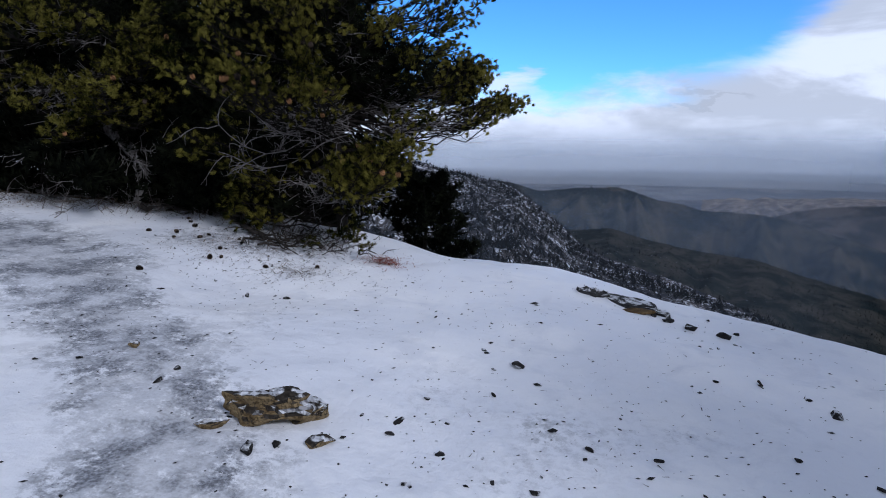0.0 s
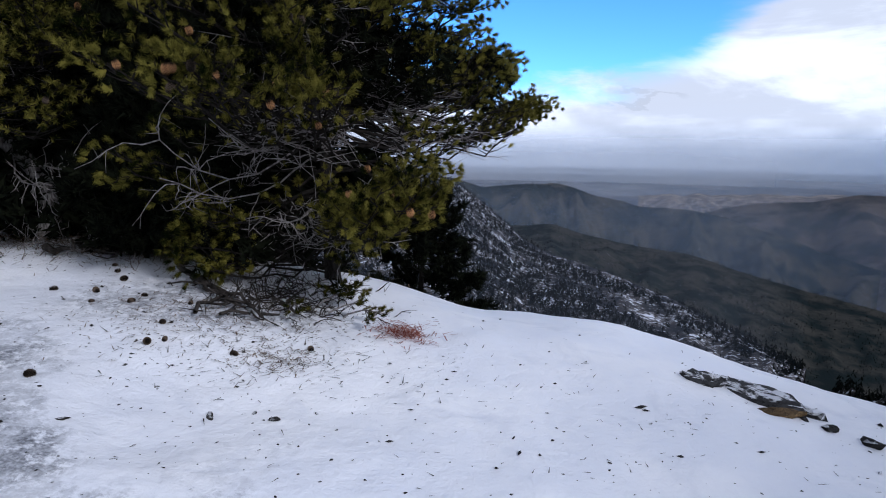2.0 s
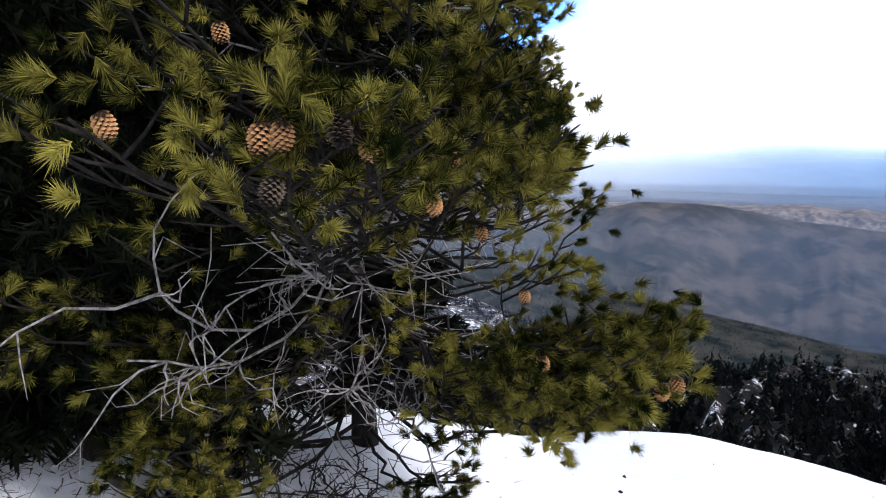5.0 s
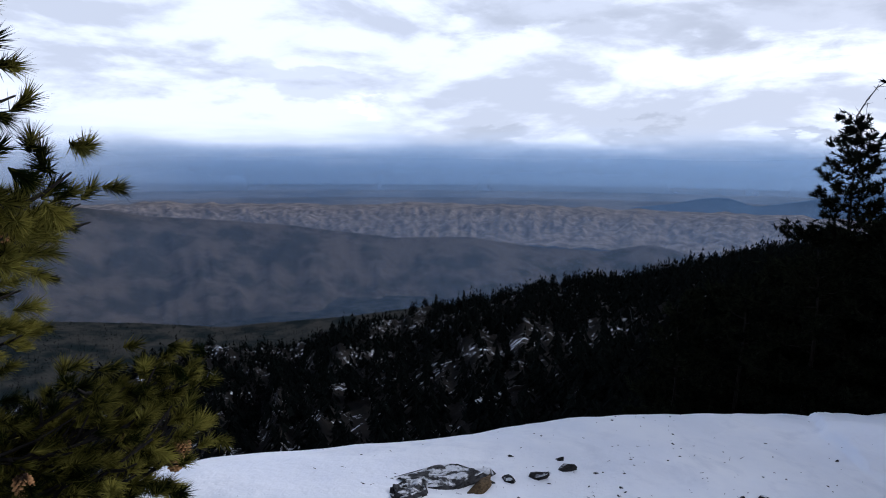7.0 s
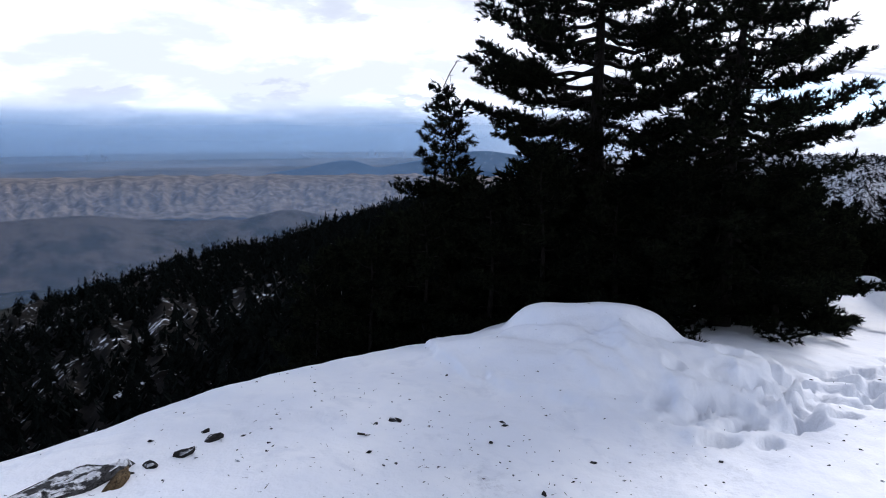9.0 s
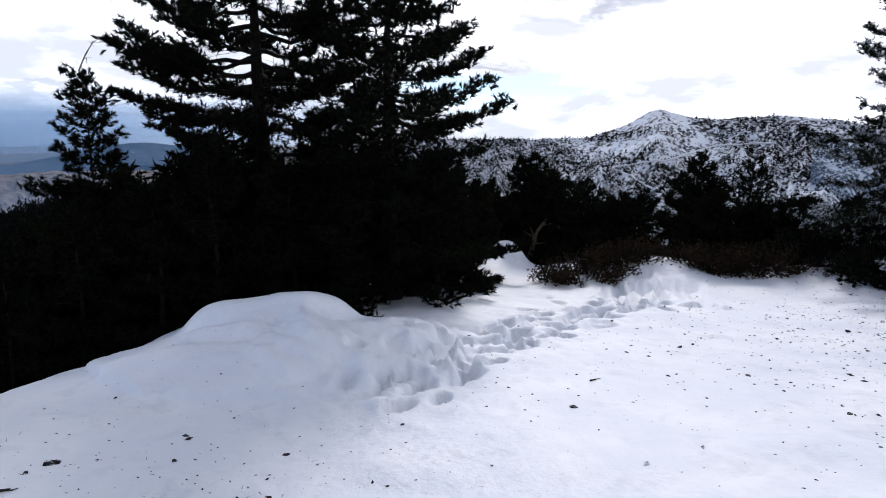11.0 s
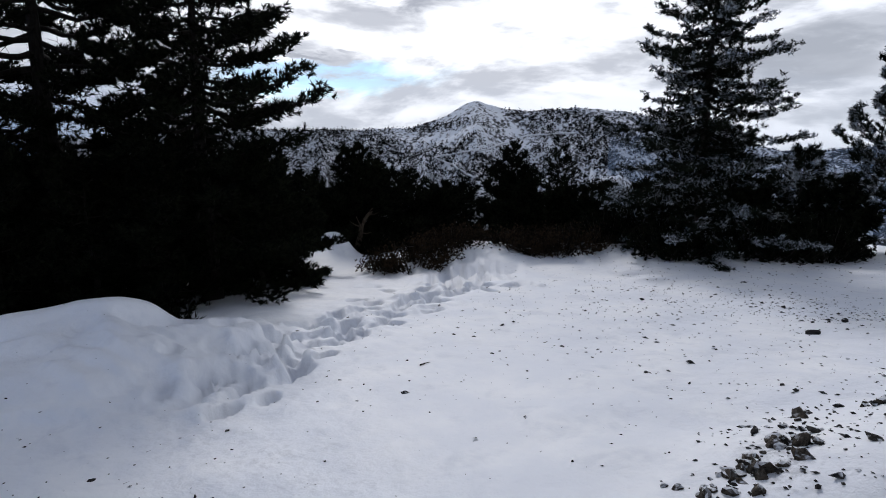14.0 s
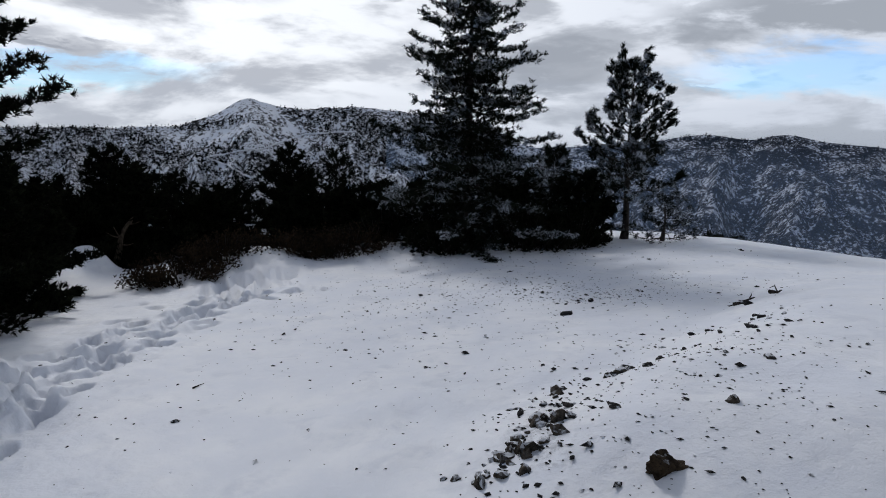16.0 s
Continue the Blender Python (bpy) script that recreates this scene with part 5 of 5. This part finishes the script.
rock("weathered tan boulder with a black crust and thin snow", -0.85, 2.86, 0.52, 1, TANROCK, (0.85, 0.5, 0.48), 0.22, 12, 4, rough=0.8)
rock("rounded tan end of the split boulder", -0.62, 2.92, 0.25, 2, TANROCK, (0.9, 0.8, 0.62), 0.22, 20, 4)
rock("grey-green tail of the boulder in snow", -1.04, 2.74, 0.20, 12, TANROCK, (1.0, 0.42, 0.34), 0.3, 18, 3)
rock("dark jagged cap on the boulder", -0.80, 2.96, 0.26, 3, GREYROCK, (1.0, 0.4, 0.6), 0.2, 12, 4)
rock("small tan rock in snow", -0.56, 2.68, 0.17, 4, TANROCK, (1.0, 0.55, 0.42), 0.25, 10, 3)
rock("small tan rock beside the icy path", -1.71, 3.43, 0.09, 5, TANROCK, (1.0, 0.7, 0.6), 0.2, 0, 3)
rock("tan rock ledge at the snow's edge", 1.545, 4.95, 0.31, 6, LEDGEROCK, (1.0, 0.34, 0.25), 0.30, -18, 4)
slab("broad dark layered slab dusted with snow", 1.50, 5.23, 0.60, 0.30, 0.065, -42, 7)
slab("dark layered slab showing through snow", 1.68, 5.03, 0.24, 0.10, 0.06, -40, 8)
slab("thin dark slab edge under snow", 1.23, 5.30, 0.22, 0.16, 0.06, -30, 9)
rock("dark brown boulder bedded in the snow bank", -2.53, 0.92, 0.27, 23, BROWNROCK, (1.05, 0.65, 0.66), 0.40, 30, 4, rough=0.9)
STONES = [(-0.84, 2.57, 0.13), (-0.73, 2.65, 0.09), (-1.4, 3.24, 0.065), (-1.43, 3.09, 0.07), (0.45, 3.71, 0.14), (-0.08, 3.26, 0.05), (-0.22, 2.98, 0.086), (-0.25, 2.85, 0.061), (-0.01, 2.74, 0.064), (0.21, 2.51, 0.045),
          (0.18, 2.71, 0.026), (0.02, 3.02, 0.035), (0.28, 3.34, 0.057), (-0.4, 2.99, 0.04), (0.3, 3.63, 0.041), (0.27, 3.85, 0.05), (-1.0, 2.85, 0.03), (1.735, 4.82, 0.13), (1.846, 4.655, 0.16), (2.04, 4.51, 0.16), (1.67, 4.93, 0.09), (2.16, 4.56, 0.08), (2.05, 4.33, 0.05)]
STONES_B = [(2.16, 3.34, 0.12), (0.99, 2.75, 0.063), (0.69, 2.83, 0.062), (1.46, 3.47, 0.035), (1.86, 4.18, 0.04), (2.01, 3.13, 0.042), (2.09, 3.48, 0.053), (-1.46, 4.67, 0.08), (-1.16, 4.66, 0.072), (-1.27, 4.74, 0.04),
            (-0.98, 4.76, 0.03), (-2.01, 4.47, 0.07), (0.26, 3.89, 0.052), (-0.05, 4.53, 0.027), (0.34, 4.32, 0.026), (0.7, 3.85, 0.024), (0.63, 0.21, 0.082), (1.33, 2.26, 0.053), (1.67, 2.81, 0.053), (1.04, -2.44, 0.08), (0.57, -1.22, 0.056)]
STONES_C = [(1.12, -0.57, 0.043), (0.7, 2.08, 0.034), (0.16, -2.04, 0.078), (-0.07, -4.53, 0.09), (-1.22, -1.2, 0.05), (-0.9, 0.75, 0.035), (-0.84, -1.38, 0.073), (0.57, -1.39, 0.045), (-2.05, -0.51, 0.13), (-2.06, -3.46, 0.2),
            (-2.38, -4.14, 0.16), (-3.18, -1.91, 0.12), (-3.35, -2.05, 0.09), (-3.89, -2.92, 0.2), (-2.52, -0.9, 0.13), (-3.39, -0.41, 0.1), (-2.54, -0.66, 0.09), (-3.52, -1.2, 0.07), (-3.01, -0.15, 0.06)]
shapes = [rock_mesh("stone", 20 + k, GREYROCK, 1.0, 0.7, 2, (1.0, 0.66, 0.45)) for k in range(6)]


heaped = [rock_mesh("stone", 40 + k, HEAPROCK, 1.0, 0.8, 2, (1.0, 0.7, 0.6)) for k in range(6)]


def stone(x, y, size, k, label="dark angular stone lying on snow", tall=1.0, kinds=None):
    g = np.random.default_rng(100 + k)
    ob = new("stone", (kinds or shapes)[k % 6])
    ob.matrix_basis = pose(x, y, ground_z(x, y) + size * 0.03 * tall, g.uniform(-15, 15), g.uniform(-15, 15), g.uniform(0, 360)) @ Matrix.Diagonal((size, size, size * tall, 1))
    tagged(ob, label, "stone", "stones on the snow")


for k, (x, y, size) in enumerate(STONES + STONES_B + STONES_C):
    stone(x, y, size, k)
g = np.random.default_rng(12)
BANK = [(-1.61, 0.99), (-1.66, 0.58), (-1.85, 0.09), (-2.03, -0.43), (-2.44, -0.75), (-3.05, -1.33), (-3.27, -1.47), (-3.54, -1.82), (-3.94, -2.26)]
for k in range(48):           # the heap breaking out of the bank
    t = g.uniform(0, 1)
    stone(-1.68 - 0.30 * t + g.normal(0, 0.10), 0.92 - 0.78 * t + g.normal(0, 0.10), 0.035 + 0.12 * g.uniform(0, 1) ** 1.8, 200 + k, "sharp grey-brown stone in a broken rock heap", g.uniform(0.9, 1.7), heaped)
for k, (x, y, size) in enumerate([(-2.02, -0.40, 0.15), (-2.03, 0.26, 0.17), (-2.00, -0.30, 0.08), (-2.45, -0.62, 0.16), (-2.52, -0.70, 0.10), (-2.36, -0.60, 0.08), (-1.90, 0.62, 0.14), (-1.64, 0.96, 0.12), (-1.86, 0.86, 0.11), (-2.10, 0.28, 0.10), (-2.98, 0.32, 0.12)]):
    stone(x, y, size, 260 + k, "grey-brown stone standing out of the snowy bank", 1.5, heaped)
for k in range(44):           # stones along the brow of the bank
    (ax, ay), (bx, by) = BANK[2 + k % 6], BANK[3 + k % 6]
    t = g.uniform(0, 1)
    stone(ax + (bx - ax) * t + g.normal(-0.08, 0.14), ay + (by - ay) * t + g.normal(0.05, 0.14), 0.03 + 0.09 * g.uniform(0, 1) ** 2, 300 + k, "dark stone on the snowy bank", 1.2)


def gravel():
    """Crumbs of rock and bark too many to count."""
    g = np.random.default_rng(31)
    spots = [(g.normal(-1.5, 0.65, 330), g.normal(5.3, 0.42, 330), 0.008), (g.normal(0.3, 1.2, 260), g.normal(4.6, 0.7, 260), 0.007), (g.normal(-0.2, 0.9, 260), g.normal(2.6, 0.5, 260), 0.009), (g.normal(0.4, 1.0, 190), g.normal(3.0, 0.75, 190), 0.008), (g.normal(1.3, 1.0, 120), g.normal(3.6, 1.0, 120), 0.010), (g.normal(-0.6, 1.7, 1500), g.normal(-4.4, 1.8, 1500), 0.012),
             (g.normal(-3.0, 0.7, 420), g.normal(-0.7, 1.0, 420), 0.013), (g.normal(-1.9, 0.22, 200), g.normal(0.4, 0.45, 200), 0.018), (g.normal(-1.9, 1.0, 160), g.normal(5.7, 0.5, 160), 0.009), (g.normal(2.6, 0.9, 90), g.normal(2.9, 1.2, 90), 0.010),
             (g.normal(-0.3, 2.6, 520), g.normal(-8.4, 0.9, 520), 0.016), (g.normal(-2.0, 0.6, 250), g.normal(3.6, 0.7, 250), 0.009), (g.normal(-2.8, 1.5, 380), g.normal(-5.2, 0.5, 380), 0.013), (g.normal(0.5, 1.5, 200), g.normal(0.2, 1.4, 200), 0.009), (g.normal(-2.9, 0.6, 500), g.normal(0.1, 0.9, 500), 0.010), (g.normal(-2.2, 0.9, 350), g.normal(-4.4, 0.35, 350), 0.013)]
    x, y = np.concatenate([a for a, _, _ in spots]), np.concatenate([b for _, b, _ in spots])
    size = np.concatenate([np.full(len(a), c) for a, _, c in spots]) * np.exp(g.normal(-0.40, 0.50, len(x)))
    z = height_at(x, y)
    unit8 = np.array([(1, 0, 0), (0.2, 1, 0), (-1, 0.2, 0), (-0.1, -1, 0), (0.1, 0, 0.75), (0, 0, -0.6)], float)
    faces = np.array([(0, 1, 4), (1, 2, 4), (2, 3, 4), (3, 0, 4), (1, 0, 5), (2, 1, 5), (3, 2, 5), (0, 3, 5)])
    a = g.uniform(0, 6.28, len(x))
    v = unit8[None] * g.uniform(0.5, 1.3, (len(x), 6, 3)) * (size[:, None, None] * np.array([1.3, 0.8, 0.6]))
    c, s = np.cos(a)[:, None], np.sin(a)[:, None]
    v = np.stack([v[..., 0] * c - v[..., 1] * s + x[:, None], v[..., 0] * s + v[..., 1] * c + y[:, None], v[..., 2] + z[:, None] + size[:, None] * 0.2], -1)
    f = faces[None] + 6 * np.arange(len(x))[:, None, None]
    tagged(new("gravel", mesh_of("gravel", v.reshape(-1, 3), f.reshape(-1, 3), GREYROCK)), "dark gravel and bark crumbs scattered on snow", "gravel", kind="stuff")


gravel()
FALLEN = [(-2.49, 5.98), (-2.47, 5.8), (-2.51, 6.41), (-1.93, 5.54), (-2.23, 5.79), (-1.5, 5.27), (-1.94, 5.26), (-2.45, 6.24), (-2.21, 5.96), (-2.23, 5.81), (-2.76, 6.04), (-2.29, 4.82), (-1.87, 5.82), (-1.86, 5.29), (-1.07, 5.39),
          (-1.6, 5.95), (-1.3, 6.05), (-2.6, 6.5), (-1.15, 6.0)]
for k, (x, y) in enumerate(FALLEN):
    g = np.random.default_rng(400 + k)
    ob = new("pine_cone", DARK_CONE_MESH)
    ob.matrix_basis = pose(x, y, ground_z(x, y) + 0.008, 90 + g.uniform(-20, 20), 0, g.uniform(0, 360))
    ob.scale = (g.uniform(0.55, 0.8),) * 3
    tagged(ob, "weathered dark pine cone fallen on snow", "pine cone", "fallen pine cones")


def fallen_branch(label, pts, thick, seed, lift=0.02, twig=7):
    g = np.random.default_rng(seed)
    line = []
    for (ax, ay), (bx, by) in zip(pts, pts[1:]):
        for t in np.linspace(0, 1, 5)[:-1]:
            x, y = ax + (bx - ax) * t + g.normal(0, 0.012), ay + (by - ay) * t + g.normal(0, 0.012)
            line.append((x, y, ground_z(x, y) + lift + abs(g.normal(0, lift * 0.7))))
    b = Build()
    b.tube(line, np.linspace(thick, thick * 0.3, len(line)), 6)
    for k in range(twig):
        p = np.array(line[int(g.integers(1, len(line)))])
        m = p + g.normal(0, 0.07, 3) * (1, 1, 0.5) + (0, 0, 0.02)
        b.tube([p, m, m + g.normal(0, 0.07, 3) * (1, 1, 0.4)], [thick * 0.45, thick * 0.3, thick * 0.12], 4)
    tagged(new("fallen_branch", b.mesh("fallen_branch", BARK)), label, "branch", "fallen wood")


fallen_branch("gnarled dead branch on snow under the pine", [(-2.16, 6.55), (-1.83, 6.12), (-1.5, 5.89), (-1.39, 5.53)], 0.022, 1, 0.04, 12)
fallen_branch("twisted dark root on the snow", [(-1.78, 5.62), (-1.70, 5.95), (-1.5, 5.75)], 0.014, 2, 0.03, 7)
fallen_branch("short crooked stick on the snow", [(-1.66, 5.65), (-1.47, 5.73), (-1.38, 5.60)], 0.012, 3, 0.03, 4)
fallen_branch("split slab of bark wood on snow", [(-3.16, 6.73), (-2.86, 6.64)], 0.03, 4, 0.03, 2)
fallen_branch("dead branch half buried at the thicket edge", [(-3.05, 6.95), (-2.75, 6.75), (-2.55, 6.6)], 0.02, 11, 0.03, 9)
fallen_branch("crooked dead branch under the old pine", [(-1.95, 6.2), (-1.7, 5.95), (-1.62, 5.75)], 0.016, 12, 0.035, 9)
fallen_branch("twisted dead branch under the old pine", [(-1.35, 5.95), (-1.2, 5.78), (-1.05, 5.8)], 0.014, 13, 0.035, 8)
fallen_branch("dark stick lying on the snow", [(-3.83, -3.24), (-4.16, -3.3)], 0.02, 5, 0.02, 2)
fallen_branch("dark stick lying on the snow", [(-4.25, -3.44), (-4.42, -3.47)], 0.025, 6, 0.02, 1)
fallen_branch("thin twig lying on the snow", [(0.93, -0.5), (0.91, -0.68)], 0.008, 7, 0.006, 0)
fallen_branch("thin twig lying on the snow", [(1.89, 3.65), (1.83, 3.51)], 0.008, 8, 0.006, 0)
fallen_branch("bleached fallen branch beside the thicket", [(-4.6, 7.3), (-4.1, 7.1), (-3.6, 7.0)], 0.018, 9, 0.04, 8)


def litter(name, label, category, cx, cy, rx, ry, count, length, mat, seed, lift=0.012, kind="stuff"):
    """Fallen needles and splinters lying about."""
    g = np.random.default_rng(seed)
    x, y = g.normal(cx, rx, count), g.normal(cy, ry, count)
    z = height_at(x, y) + g.uniform(0.002, lift, count)
    a, ln = g.uniform(0, 6.28, count), length * g.uniform(0.5, 1.4, count)
    d = np.stack([np.cos(a) * ln, np.sin(a) * ln, g.normal(0.10, 0.18, count) * ln], -1)
    w = np.stack([-np.sin(a), np.cos(a), 0 * a], -1) * (0.0022 + 0.018 * ln[:, None])
    p = np.stack([x, y, z], -1)
    v = np.stack([p - d * 0.5 - w, p - d * 0.5 + w, p + d * 0.5], 1).reshape(-1, 3)
    tagged(new(name, mesh_of(name, v, np.arange(len(v)).reshape(-1, 3), mat)), label, category, kind=kind)


litter("red_twigs", "patch of reddish dead twigs poking through snow", "twigs", -0.52, 5.74, 0.10, 0.075, 420, 0.075, REDNEEDLE, 1, 0.05)
litter("red_twigs", "faint brown needles on thin snow", "twigs", -1.22, 5.25, 0.14, 0.09, 300, 0.05, LITTER, 2, 0.02)
litter("twig_litter", "dark broken twigs scattered on the snow", "twigs", -1.3, 5.45, 0.55, 0.35, 200, 0.06, BARK, 8, 0.015)
litter("twig_litter", "dark splinters scattered over the snow slope", "twigs", 0.2, 4.2, 1.3, 0.9, 240, 0.035, BARK, 9, 0.008)
litter("needle_litter", "brown needles and splinters under the pine", "litter", -1.7, 5.75, 0.40, 0.28, 1500, 0.045, LITTER, 3, 0.02)
litter("needle_litter", "brown needles and bark under the thicket", "litter", -3.9, 7.1, 1.1, 0.22, 4200, 0.07, LITTER, 4, 0.04)
litter("needle_litter", "dark twigs and bark on the snow at the tree line", "litter", -2.6, 6.8, 0.5, 0.2, 1300, 0.07, DARKCONE, 5, 0.05)


def brush(label, cx, cy, spread, tall, count, seed, mat=None):
    """A tangle of dead grey twigs."""
    g = np.random.default_rng(seed)
    b = Build()
    for k in range(count):
        x, y = g.normal(cx, spread), g.normal(cy, spread * 0.7)
        p = np.array([x, y, ground_z(x, y) - 0.01])
        way = unit(g.normal(0, 1, 3) * (1, 1, 0.3) + (0, 0, 0.35))
        pts, size = [p], tall * g.uniform(0.5, 1.2)
        for _ in range(5):                      # crooked, sinking towards the tip
            way = unit(way + g.normal(0, 0.38, 3) - (0, 0, 0.10))
            pts.append(pts[-1] + way * size / 5)
        b.tube(pts, [0.0055, 0.0045, 0.0038, 0.003, 0.002, 0.001], 3)
        for q in (pts[2], pts[3]):
            b.tube([q, q + unit(way + g.normal(0, 0.8, 3)) * size * 0.22, q + unit(way + g.normal(0, 0.6, 3)) * size * 0.42], [0.003, 0.002, 0.001], 3)
    tagged(new("brush", b.mesh("brush", mat or DEADWOOD)), label, "brush", kind="stuff")


brush("tangle of dark dead twigs at the pine's foot", -1.3, 6.15, 0.26, 0.26, 260, 1, BARK)
brush("tangle of dead grey twigs under the thicket", -3.2, 7.15, 0.45, 0.4, 120, 2)
brush("tangle of dead twigs under the thicket", -5.2, 7.6, 0.7, 0.4, 100, 3)


def sprig(label, x, y, turn, seed):
    """A live shoot lying low on the snow: a twig set with needle brushes."""
    g = np.random.default_rng(seed)
    shoot = tagged(new("pine_sprig"), label, "sprig", "sprigs at the pine's foot")
    shoot.location = (x, y, ground_z(x, y))
    way = np.array([math.cos(radians(turn)), math.sin(radians(turn)), 0.18])
    line = np.array([way * t * 0.34 + (0, 0, 0.02 + 0.05 * math.sin(3 * t)) for t in np.linspace(0, 1, 7)]) + g.normal(0, 0.006, (7, 3))
    b = Build()
    b.tube(line, np.linspace(0.007, 0.003, 7), 5)
    P, D = [line[-1], line[-2]], [way, way]
    for k in range(7):
        side = unit(way + g.normal(0, 0.6, 3) * (1, 1, 0.5))
        q = line[int(g.integers(2, 6))]
        b.tube([q, q + side * 0.05, q + side * 0.09], [0.004, 0.003, 0.002], 3)
        P.append(q + side * 0.10)
        D.append(side)
    part("twig", b.mesh("twig", DEADWOOD), shoot)
    v = needles(np.array(P), unit(np.array(D) + (0, 0, 0.3)), 150, 0.028, 0.0014, 0.05, (15, 62), g)
    tagged(part("needles", mesh_of("needles", v, np.arange(len(v)).reshape(-1, 3), OLIVE), shoot), kind="stuff")


for k, (x, y, turn) in enumerate([(-1.02, 5.95, -20), (-0.92, 5.86, -35), (-1.28, 5.92, -70), (-1.12, 6.05, 10)]):
    sprig("low green pine sprig among dead twigs", x, y, turn, 700 + k)


def snag(label, az, d, tall, seed):
    """A bent dead trunk with broken stubs."""
    g = np.random.default_rng(seed)
    x, y = spot(az, d)
    tree = tagged(new("dead_snag"), label, "dead tree", "trees along the far edge")
    tree.location = (x, y, ground_z(x, y) - 0.05)
    side = np.array([heading(az + 90).x, heading(az + 90).y, 0])
    line = np.array([side * tall * 0.42 * t**1.7 + (0, 0, tall * t) + side * 0.05 * math.sin(t * 6) for t in np.linspace(0, 1, 9)])
    b = Build()
    b.tube(line, np.linspace(0.085, 0.03, 9), 8)
    part("trunk", b.mesh("trunk", SNAGWOOD), tree)
    for k in range(4):
        q = line[int(g.integers(3, 9))]
        w = unit(g.normal(0, 1, 3) * (1, 1, 0.4) + (0, 0, 0.3))
        b = Build()
        b.tube([q, q + w * 0.16, q + w * 0.30 + (0, 0, 0.05)], [0.022, 0.014, 0.006], 5)
        part("stub", b.mesh("stub", SNAGWOOD), tree)


snag("brown bent dead trunk among dark pines", 142.0, 14.6, 1.1, 8)
